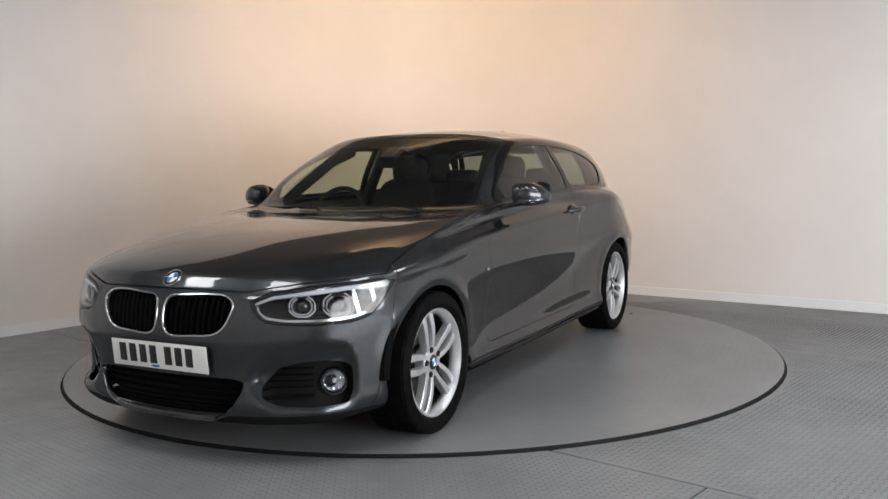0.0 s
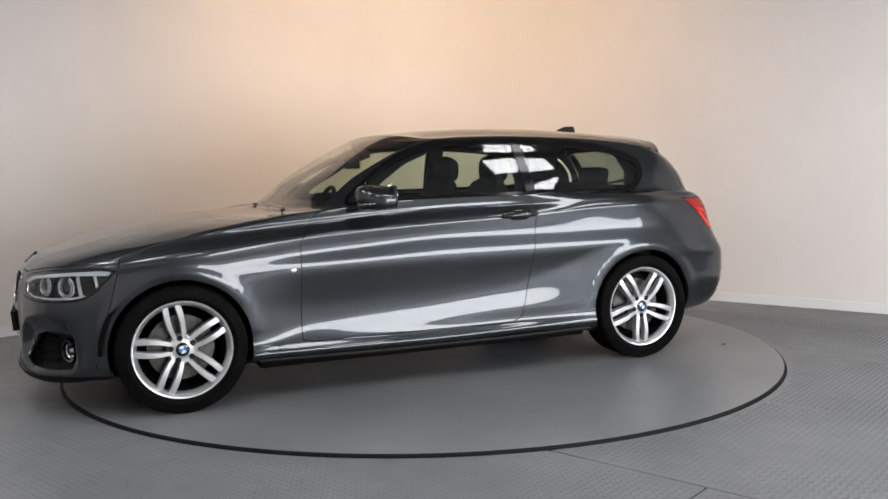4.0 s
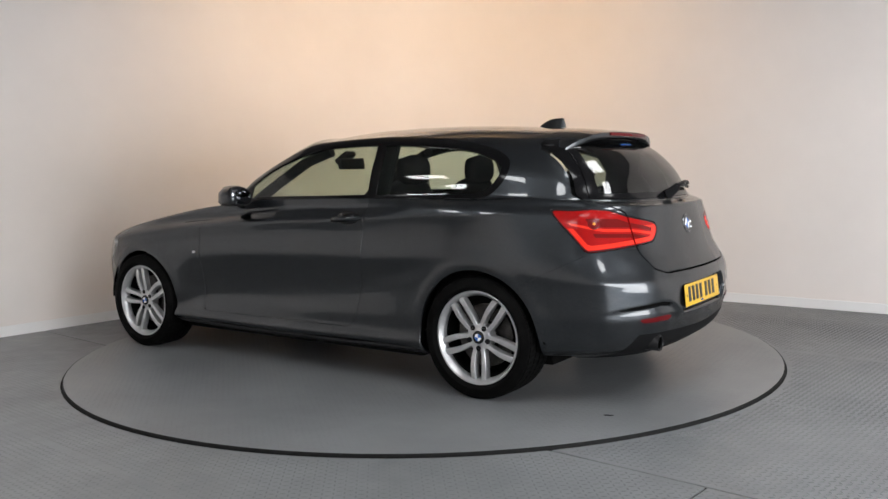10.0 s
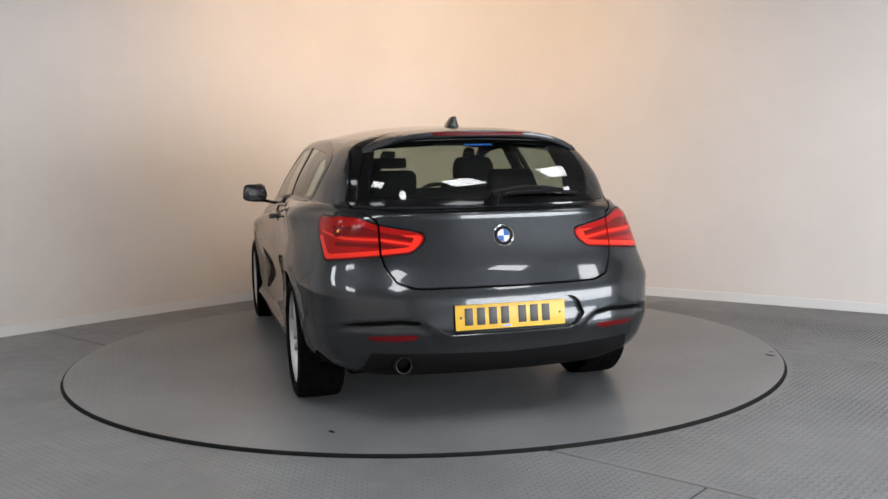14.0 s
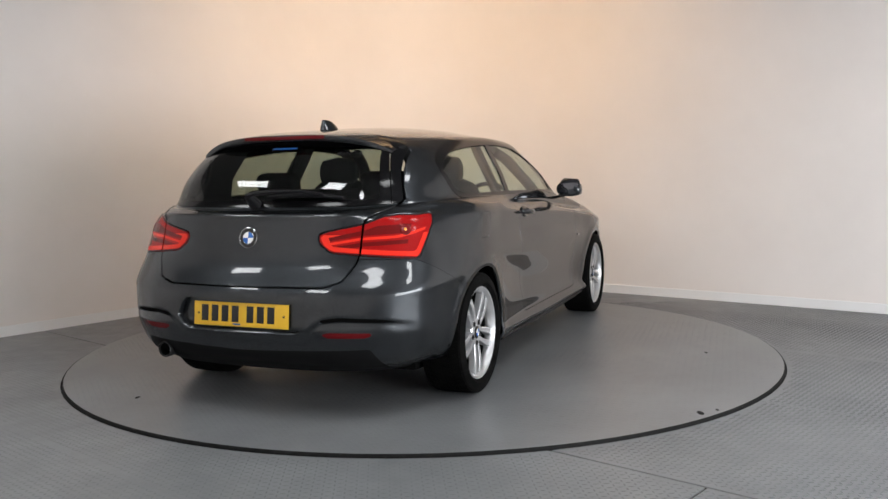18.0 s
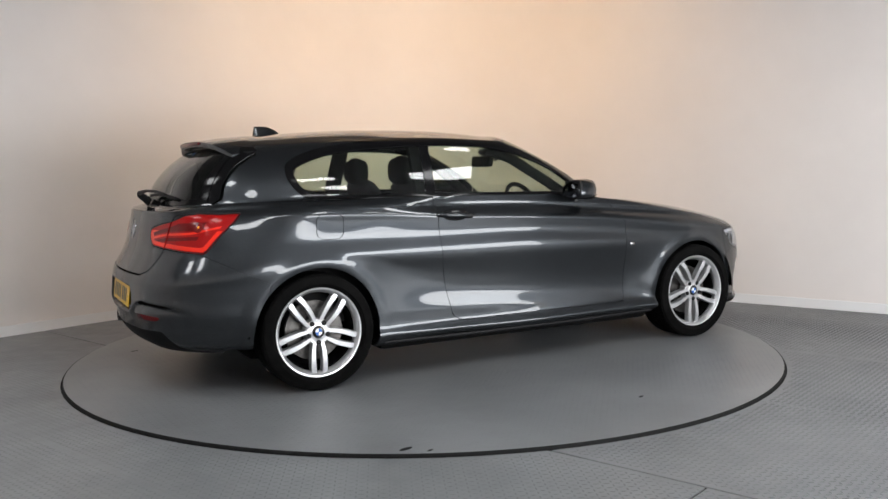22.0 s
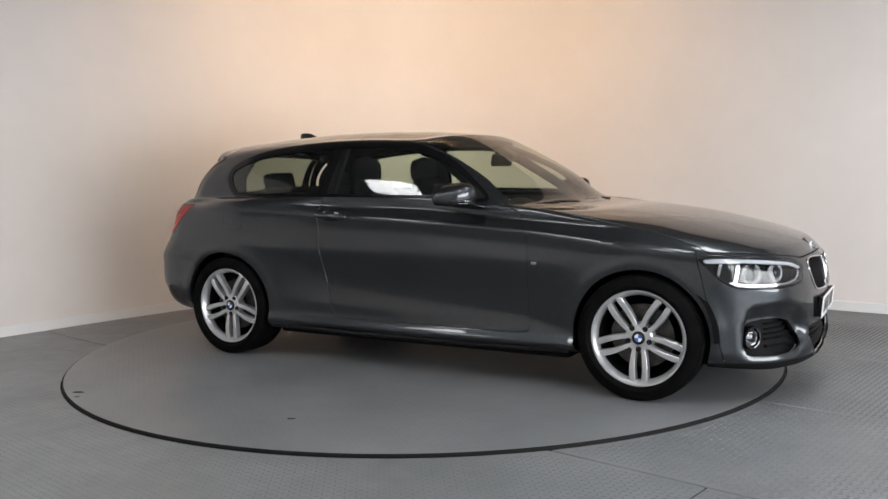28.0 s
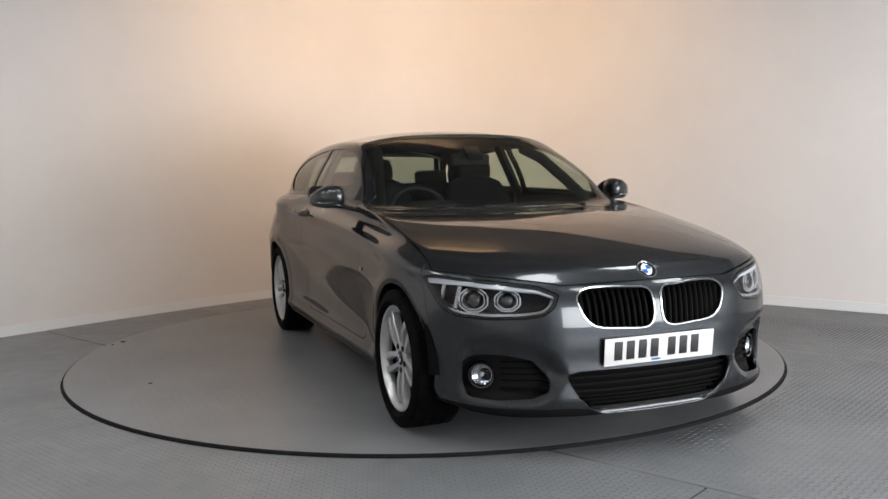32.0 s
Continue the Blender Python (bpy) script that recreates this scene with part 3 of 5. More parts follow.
# corner coordinates: along the front corner and along the rear corner, seen square on
FC, RC = (-0.71, 0.70, 0), (0.71, 0.70, 0)
nose = lambda p: np.where(p[:, 0] > 1.4, -1, 1)
tail = lambda p: np.where(p[:, 0] < -1.4, -1, 1)


def take(field, where, gap=0.0):
    """Cuts a region out of the skin that is left."""
    global faces
    f = lambda p: np.maximum(field(p), where(p))
    a, faces = skin.panel(faces, f, gap) if gap else skin.cut(faces, f)
    return a


def low(a, b):
    return lambda p: np.where((p[:, 7] > a) & (p[:, 7] < b), -1, 1)


def ribbon(a, f, width):
    """The edge band of a region, and what lies inside it."""
    return skin.cut(a, lambda p: -(f(p) + width))


def band(a, f, half):
    """The strip of a region where |f| < half."""
    return skin.cut(skin.cut(a, lambda p: f(p) - half)[0], lambda p: -f(p) - half)[0]


def skin_at(region, axis, h, z):
    """The skin's point and normal nearest to a place in a region."""
    ids = sorted({i for f in region for i in f})
    q = np.array([skin.p[i] for i in ids])
    k = int(np.argmin((q[:, :3] @ np.array(axis) - h) ** 2 + (q[:, 2] - z) ** 2))
    return Vector(q[k, :3]), Vector(q[k, 3:6]).normalized()


# windscreen and rear window follow the rings of the glasshouse
screen = take(lambda p: np.maximum.reduce([(p[:, 6] - 4.22) * 0.11, (ROW_BASE + 0.08 - p[:, 7]) * 0.2, (p[:, 7] - ROW_TOP + 0.10) * 0.2]), lambda p: p[:, 0] * 0 - 1, 0.0015)
rear_f = lambda p: np.maximum.reduce([(13.30 - p[:, 6]) * 0.13, (ROW_BASE + 0.10 - p[:, 7]) * 0.13, (p[:, 7] - ROW_TOP + 0.04) * 0.13])
rear_all = take(rear_f, lambda p: p[:, 0] * 0 - 1, 0.002)
rear_frit, rear_glass = ribbon(rear_all, rear_f, 0.035)
# side windows
DLO = smooth_loop(((0.485, 0.985), (0.335, 1.125), (0.155, 1.236), (-0.09, 1.318), (-0.40, 1.340), (-0.80, 1.331), (-1.12, 1.300), (-1.340, 1.246), (-1.432, 1.190), (-1.438, 1.125), (-1.40, 1.058), (-1.335, 1.010), (-1.22, 1.006), (-0.9, 1.006), (-0.3, 1.000), (0.2, 0.992)))
dlo_f = poly_field(DLO, X, Z)
side_glass = take(dlo_f, lambda p: np.where((p[:, 7] > 11.5) & (p[:, 1] > 0.4), -1, 1))
window_trim, clear = skin.cut(side_glass, lambda p: -(dlo_f(p) + 0.018 + 0.028 * np.clip((p[:, 2] - 1.15) / 0.12, 0, 1) + 0.022 * np.clip((-1.2 - p[:, 0]) / 0.2, 0, 1)))
slant = lambda p: p[:, 0] + 0.605 - 0.10 * (p[:, 2] - 1.15)
quarter_win, clear = skin.cut(clear, lambda p: slant(p) + 0.030)
pillar, front_win = skin.cut(clear, lambda p: slant(p) - 0.030)
mirror_base, front_win = skin.cut(front_win, lambda p: 0.355 - p[:, 0] + 0.25 * (p[:, 2] - 1.0))

# lamps
HEADLAMP = ((-1.148, 0.655), (-1.070, 0.688), (-0.921, 0.708), (-0.781, 0.718), (-0.640, 0.722), (-0.562, 0.712), (-0.614, 0.655), (-0.647, 0.615), (-0.700, 0.578), (-0.76, 0.566), (-0.90, 0.562), (-1.03, 0.566), (-1.103, 0.576), (-1.136, 0.606))
head_f = poly_field(HEADLAMP, FC, Z, 0.008)
headlamp = take(head_f, nose, 0.002)
TAILLAMP = ((-0.672, 0.955), (-0.765, 0.950), (-0.86, 0.955), (-0.94, 0.948), (-1.0365, 0.915), (-1.14, 0.894), (-1.222, 0.874), (-1.226, 0.83), (-1.185, 0.784), (-1.059, 0.772), (-0.94, 0.762), (-0.80, 0.752), (-0.745, 0.83), (-0.69, 0.905))
tail_f = poly_field(TAILLAMP, RC, Z, 0.008)
taillamp = take(tail_f, tail, 0.002)
lamp_inner, lamp_outer = skin.panel(taillamp, lambda p: p[:, 1] - 0.556, 0.005)

# grilles and openings of the nose
KIDNEY = smooth_loop(((0.020, 0.640), (0.038, 0.666), (0.11, 0.674), (0.23, 0.680), (0.32, 0.671), (0.352, 0.642), (0.345, 0.60), (0.322, 0.556), (0.28, 0.524), (0.16, 0.511), (0.05, 0.511), (0.021, 0.537)), 5)
kidney_f = poly_field(KIDNEY, Y, Z)
kidney = take(kidney_f, nose)
kidney_rim, kidney_hole = ribbon(kidney, kidney_f, 0.0055)
GRILLE = ((-0.5, 0.352), (0.345, 0.352), (0.400, 0.340), (0.388, 0.30), (0.353, 0.244), (0.304, 0.196), (0.24, 0.170), (-0.5, 0.158))
grille_f = poly_field(GRILLE, Y, Z, 0.012)
grille = take(grille_f, nose)
grille_rim, grille_hole = skin.cut(grille, lambda p: np.maximum(-(grille_f(p) + 0.0025), p[:, 2] - 0.24))
POCKET = ((-0.768, 0.385), (-0.80, 0.405), (-0.870, 0.416), (-0.962, 0.413), (-1.046, 0.392), (-1.114, 0.317), (-1.120, 0.275), (-1.064, 0.247), (-0.929, 0.238), (-0.786, 0.242), (-0.765, 0.296))
pocket_f = poly_field(POCKET, FC, Z, 0.015)
pocket = take(pocket_f, nose)
brow_f = poly_field(((-0.70, 0.36), (-0.735, 0.43), (-0.885, 0.452), (-1.03, 0.442), (-1.12, 0.385), (-1.185, 0.292), (-1.10, 0.255), (-0.98, 0.240), (-0.816, 0.232), (-0.71, 0.262)), FC, Z, 0.02)

# tail: plate recess, side pockets, diffuser
RECESS = ((-0.5, 0.425), (0.285, 0.425), (0.318, 0.440), (0.360, 0.488), (0.334, 0.548), (0.300, 0.576), (-0.5, 0.578))
recess = take(poly_field(RECESS, Y, Z, 0.01), tail)
_ = take(lambda p: np.maximum(p[:, 2] - 0.245, -1.80 - p[:, 0]), lambda p: np.where((p[:, 0] < -1.55) & (p[:, 7] < 4), -1, 1))
reflector = take(poly_field(((0.415, 0.428), (0.455, 0.438), (0.64, 0.434), (0.635, 0.420), (0.60, 0.412), (0.45, 0.412)), Y, Z, 0.004), lambda p: np.where((p[:, 0] < -1.8), -1, 1))
slot = take(lambda p: np.maximum.reduce([np.abs(p[:, 2] - wing_line(p[:, 1]) + 0.004) - 0.0095 * np.clip((0.76 - p[:, 1]) / 0.10, 0, 1) - 0.0005, 0.405 - p[:, 1], p[:, 1] - 0.75]), lambda p: np.where(p[:, 0] < -1.85, -1, 1))
diffuser = take(lambda p: np.maximum(p[:, 2] - 0.338 - 0.03 * np.abs(p[:, 1]), (p[:, 1] - 0.66 + 0.35 * (p[:, 2] - 0.24)) * 0.9), lambda p: np.where((p[:, 0] < -1.72) & (p[:, 7] < 6), -1, 1))
splitter = take(lambda p: p[:, 2] - np.interp(p[:, 1], [0, 0.24, 0.304, 0.36, 0.40, 0.7], [0.157, 0.170, 0.195, 0.205, 0.205, 0.208]), lambda p: np.where((p[:, 0] > 1.5) & (p[:, 7] < 3), -1, 1))

# doors
DOOR = ((0.745, 0.29), (0.745, 0.80), (0.66, 0.93), (0.55, 0.98), (0.45, 1.2), (-0.612, 1.2), (-0.612, 0.89), (-0.603, 0.78), (-0.583, 0.60), (-0.553, 0.44), (-0.52, 0.32), (-0.47, 0.29))
door = take(poly_field(DOOR, X, Z, 0.015), lambda p: np.where((p[:, 1] > 0.4) & (p[:, 7] < 13.9), -1, 1), 0.0018)
# bonnet
def bonnet_field(p):
    h = p[:, :3] @ np.array(FC)
    edge = np.interp(h, [-1.5, -1.30, -1.16, -1.07, -0.92, -0.78, -0.64, -0.55], [0.694, 0.692, 0.688, 0.703, 0.722, 0.734, 0.739, 0.742])
    side = np.interp(p[:, 0], [0.655, 0.95, 1.345, 1.62, 1.75], [0.735, 0.770, 0.786, 0.800, 0.86])
    cowl = np.interp(p[:, 1], [0, 0.22, 0.42, 0.60, 0.742], [0.792, 0.786, 0.760, 0.712, 0.655])
    return np.maximum.reduce([(edge - p[:, 2]) * 0.9, p[:, 1] - side, cowl - p[:, 0]])


bonnet = take(bonnet_field, low(7.0, 13.2), 0.0025)
# tailgate
GATE = ((-0.3, 0.632), (0.42, 0.635), (0.50, 0.66), (0.548, 0.74), (0.556, 0.80), (0.560, 0.93), (0.64, 0.985), (0.66, 1.02), (0.59, 1.27), (0.53, 1.33), (-0.3, 1.35))
gate_all = take(poly_field(GATE, Y, Z, 0.01), lambda p: np.where((p[:, 0] < -1.55) & (p[:, 6] > 12.3), -1, 1), 0.0048)
gate_side, gate = skin.cut(gate_all, lambda p: np.maximum((13.08 - p[:, 7]) * 0.13, (p[:, 7] - 16.3) * 0.13))
# bumpers
front_bumper = take(lambda p: 1.665 - 0.25 * (p[:, 2] - 0.5) - p[:, 0], low(-1, 10.2), 0.0018)
rear_bumper = take(lambda p: np.maximum(p[:, 0] + 1.60, (p[:, 2] - 0.600 - 0.50 * np.minimum(-1.62 - p[:, 0], 0.30) - 0.05 * (-1.92 - p[:, 0]).clip(0)) * 0.85), low(-1, 9), 0.0009)
roof_f = take(lambda p: (16.35 - p[:, 7]) * 0.2, lambda p: p[:, 0] * 0 - 1, 0.001)
FLAP = ((-1.19, 0.80), (-1.19, 0.93), (-1.34, 0.935), (-1.34, 0.80))
flap_f = poly_field(FLAP, X, Z, 0.035)
left_side = list(faces)
flap = take(flap_f, lambda p: np.where(p[:, 1] > 0.4, -1, 1), 0.0015)

lift("roof", roof_f, PAINT, 0)
lift("body_side", left_side, PAINT, 1)
lift("body_side", faces, PAINT, -1)
lift("fuel_flap", flap, PAINT, -1)
lift("bonnet", bonnet, PAINT, 0)
gate_ob = lift("tailgate", gate, PAINT, 0)
lift("window_blade", gate_side, BLADE_BLACK, 0, "gloss black blade beside the rear window", gate_ob)
bumper_f = lift("front_bumper", front_bumper, PAINT, 0, lip=0.02)
bumper_r = lift("rear_bumper", rear_bumper, PAINT, 0, lip=0.03)
for side in (1, -1):
    lift("corner_slot", slot, GAP, side, "dark slot under the bumper's wing line", bumper_r, -0.016, 0.0)
lift("diffuser", diffuser, MATT, 0, "dark plastic rear diffuser", bumper_r)
lift("splitter", splitter, MATT, 0, "dark plastic lower lip", bumper_f)
lift("plate_recess", recess, PAINT, 0, "", bumper_r, -0.030, 0.0)
both("door", door, PAINT)
lift("windscreen", screen, WINDSCREEN, 0, "tinted curved windscreen")
rear_w = lift("rear_window", rear_glass, DARK_GLASS, 0, "dark tinted rear window")
lift("window_border", rear_frit, BLADE_BLACK, 0, "gloss black glass border", rear_w)
both("door_window", front_win, WINDOW, "green tinted door glass", -0.004)
both("quarter_window", quarter_win, WINDOW, "green tinted fixed quarter glass", -0.004)
both("window_trim", window_trim, BLADE_BLACK, "gloss black window surround", 0.002)
both("door_pillar", pillar, BLADE_BLACK, "gloss black pillar between the windows")
both("mirror_triangle", mirror_base, BLACK, "black mirror mounting panel")

# the dark inner shell that shows in every shut line
shell = left_side + bonnet + gate_all + front_bumper + rear_bumper + door + diffuser + splitter
lift("inner_shell", [f for f in shell if max(skin.p[i][7] for i in f) <= 13.0], GAP, 0, "", None, -0.035, 0)

# lamp interiors
for s in (1, -1):
    lamp = lift("headlight", headlamp, LENS, s, "clear headlight lens with twin projector rings")
    lift("housing", headlamp, LAMP_DARK, s, "dark lamp housing", lamp, -0.055, 0)
    rim, core = ribbon(headlamp, head_f, 0.011)
    lift("lamp_edge", rim, BLACK, s, "", lamp, -0.003, 0.05)
    top_of = lambda p: np.interp(p[:, :3] @ np.array(FC), [-1.15, -1.07, -0.92, -0.78, -0.56], [0.650, 0.684, 0.704, 0.715, 0.716])
    thick = lambda p: np.interp(p[:, :3] @ np.array(FC), [-1.15, -1.0, -0.80, -0.62], [0.013, 0.018, 0.024, 0.028])
    guide, rest = skin.cut(core, lambda p: top_of(p) - thick(p) - p[:, 2])
    guide, _ = skin.cut(guide, lambda p: p[:, 2] - top_of(p) + 0.005)
    lift("light_guide", guide, LAMP_WHITE, s, "white daytime light strip", lamp, -0.008, 0.015)
    low_strip, _ = skin.cut(rest, lambda p: -head_f(p) - 0.021)
    low_strip, _ = skin.cut(low_strip, lambda p: np.where(p[:, :3] @ np.array(FC) < -1.06, p[:, 2] - 0.638, p[:, 2] - 0.598))
    lift("lower_trim", low_strip, CHROME, s, "bright lower lamp trim", lamp, -0.012, 0.012)
    wing, _ = skin.cut(rest, lambda p: -0.752 - p[:, :3] @ np.array(FC))
    for h0, half in ((-0.738, 0.007), (-0.655, 0.006)):
        rib = band(wing, lambda p: p[:, :3] @ np.array(FC) - h0 + 0.25 * (p[:, 2] - 0.65), half)
        if rib:
            lift("side_reflector", rib, CHROME, s, "silver side reflector", lamp, -0.022, 0.014, True)
    for h, z, r in ((-0.805, 0.637, 0.053), (-0.958, 0.636, 0.046)):
        c, n = skin_at(headlamp, FC, h, z)
        d = Vector((0.90, 0.42, 0.0)).lerp(n, 0.35).normalized()
        c = c - n * 0.034
        c, d = Vector((c.x, c.y * s, c.z)), Vector((d.x, d.y * s, d.z))
        m = Matrix.Translation(c) @ d.to_track_quat("Y", "Z").to_matrix().to_4x4()
        # a six-sided ring with an inner twin, open at the top
        for k, thin in ((1.0, 0.0032), (0.78, 0.0022)):
            loop = []
            for a in range(118, 423, 16):
                q = math.radians(a)
                w = 1.0 / max(abs(math.cos(q)) * 0.92, abs(math.sin(q)) * 1.10, abs(math.cos(q)) * 0.60 + abs(math.sin(q)) * 0.80)
                loop.append((r * k * w * math.cos(q), 0.004 * (k < 1), r * k * w * math.sin(q) * 0.96))
            part("light_ring", tube(loop, thin, 8), LAMP_WHITE, lamp, "pale ring round the projector", m)
        part("reflector_bowl", lathe([(r * 0.92, 0.002), (r * 0.78, -0.012), (r * 0.66, -0.02)], 32), DARK_CHROME, lamp, "", m)
        part("projector", lathe([(0.001, 0.004), (r * 0.3, 0.001), (r * 0.52, -0.008), (r * 0.64, -0.02)], 24), BLACK_GLOSS, lamp, "dark glass projector", m)
    # tail lamp in two pieces
    outer = lift("tail_light", lamp_outer, RED_LENS, s, "red tail light lens")
    inner = lift("tail_light_inner", lamp_inner, RED_LENS, s, "red tail light on the tailgate")
    for src, ob in ((lamp_outer, outer), (lamp_inner, inner)):
        core = skin.cut(src, lambda p: tail_f(p) + 0.030)[0]
        for lo, hi, mat, name in ((0.774, 0.779, LAMP_WHITE, "clear_strip"), (0.812, 0.830, RED_DEEP, "dark_band"), (0.840, 0.852, RED_GLOW, "light_guide"), (0.860, 0.900, RED_DEEP, "dark_band")):
            if name == "clear_strip" and ob is inner:
                continue
            slope = 0.16 if ob is inner else 0.05
            b = band(core, lambda p: p[:, 2] - (lo + hi) / 2 - slope * (p[:, 1] - 0.55) - (0.03 * np.clip((p[:, 1] - 0.68) / 0.1, 0, 1) ** 2 if name == "light_guide" else 0), (hi - lo) / 2)
            if name == "dark_band" and ob is outer:
                b = skin.cut(b, lambda p: p[:, 1] - 0.735)[0]
            if name == "clear_strip":
                b = skin.cut(b, lambda p: p[:, 1] - 0.70)[0]
            if b:
                lift(name, b, mat, s, "", ob, 0.0012, 0.002, True)
        loop_guide = skin.cut(band(src, lambda p: tail_f(p) + 0.020, 0.010), lambda p: p[:, 2] - 0.865)[0]
        lift("edge_guide", loop_guide, RED_GLOW, s, "bright red light guide along the edge", ob, 0.0016, 0.002, True)
        edge = ribbon(src, lambda p: np.maximum(tail_f(p), -1), 0.006)[0]
        lift("lamp_seal", edge, BLACK, s, "", ob, 0.0008, 0.006)
    # the turn lamp's bowl in the upper outer lens
    c, n = skin_at(lamp_outer, RC, -0.862, 0.888)
    m = Matrix.Translation((c.x + 0.002 * n.x, (c.y + 0.002 * n.y) * s, c.z)) @ Vector((n.x, n.y * s, n.z)).to_track_quat("Y", "Z").to_matrix().to_4x4()
    part("turn_bowl", lathe([(0.001, 0.001), (0.020, 0.001), (0.026, 0.0), (0.030, -0.004)], 24), RED_DEEP, outer, "dark bowl of the turn lamp", m)
    part("turn_bulb", lathe([(0.001, 0.0025), (0.005, 0.002), (0.007, 0.001)], 16), AMBER, outer, "amber bulb", m)
    # kidney grille, fog pocket, rear scoop
    kid = lift("kidney_grille", kidney_rim, CHROME, s, "chrome kidney grille frame with black slats", None, 0.004, 0.008)
    lift("grille_back", kidney_hole, GAP, s, "", kid, -0.05, 0)
    for k in range(11):
        y0 = 0.045 + 0.028 * k
        bar = band(kidney_hole, lambda p: p[:, 1] - y0 - 0.05 * (p[:, 2] - 0.6), 0.0035)
        if bar:
            lift("slat", bar, SLAT, s, "", kid, -0.012, 0.03, True)
    pod = lift("fog_light_pocket", pocket, MATT, s, "black air intake with a round fog light", None, -0.045, 0)
    for k in range(5):
        z0 = 0.285 + 0.024 * k
        bar = skin.cut(band(pocket, lambda p: p[:, 2] - z0, 0.0035), lambda p: (p[:, :3] @ np.array(FC)) + 0.92)[0]
        if bar:
            lift("vent_slat", bar, SLAT, s, "", pod, -0.028, 0.012, True)
    c, n = skin_at(pocket, FC, -0.838, 0.326)
    c = c - n * 0.022
    m = Matrix.Translation((c.x, c.y * s, c.z)) @ Vector((0.85, 0.52 * s, 0)).to_track_quat("Y", "Z").to_matrix().to_4x4()
    part("fog_bezel", lathe([(0.046, -0.012), (0.046, 0.004), (0.053, 0.006), (0.058, -0.012)], 32), BLACK_GLOSS, pod, "", m)
    fog = part("fog_light", lathe([(0.001, 0.006), (0.024, 0.004), (0.040, -0.004), (0.044, -0.014)], 32), LENS, pod, "clear fog light lens", m)
    part("fog_reflector", lathe([(0.001, -0.03), (0.020, -0.026), (0.036, -0.016), (0.043, -0.008)], 24), LAMP_SILVER, pod, "", m)
    part("fog_bulb", lathe([(0.001, -0.004), (0.008, -0.008), (0.010, -0.028)], 16), LAMP_WHITE, pod, "", m)
    lift("reflector", reflector, RED_DIM, s, "dark red bumper reflector", bumper_r, 0.002, 0.01)

lower = lift("lower_grille", grille_rim, DARK_CHROME, 0, "black lower grille with a thin bright edge", None, 0.002, 0.003)
lift("grille_back", grille_hole, GAP, 0, "", lower, -0.06, 0)
for k in range(6):
    z0 = 0.190 + 0.026 * k
    bar = band(grille_hole, lambda p: p[:, 2] - z0, 0.0045)
    if bar:
        lift("grille_slat", bar, SLAT, 0, "", lower, -0.036, 0.02, True)


# wheels
def tread_blocks():
    """Four ribs of slanted tread blocks round the tyre."""
    verts, polys = [], []
    n = 64
    for y0, y1, slant in ((-0.098, -0.052, -0.5), (-0.044, -0.004, 0.3), (0.004, 0.044, -0.3), (0.052, 0.098, 0.5)):
        for k in range(n):
            b = len(verts)
            for r in (0.304, 0.3132):
                for da, y in ((0.06, y0), (0.90, y0), (0.90, y1), (0.06, y1)):
                    a = 2 * math.pi / n * (k + da + slant * (y - y0) / 0.045)
                    rr = r - 0.0030 * max(0.0, abs(y) - 0.055) / 0.043
                    verts.append((rr * math.cos(a), y, rr * math.sin(a)))
            polys += [(b + 4, b + 5, b + 6, b + 7), (b, b + 1, b + 5, b + 4), (b + 1, b + 2, b + 6, b + 5), (b + 2, b + 3, b + 7, b + 6), (b + 3, b, b + 4, b + 7)]
    me = bpy.data.meshes.new("tyre_tread")
    me.from_pydata(verts, [], polys)
    return me


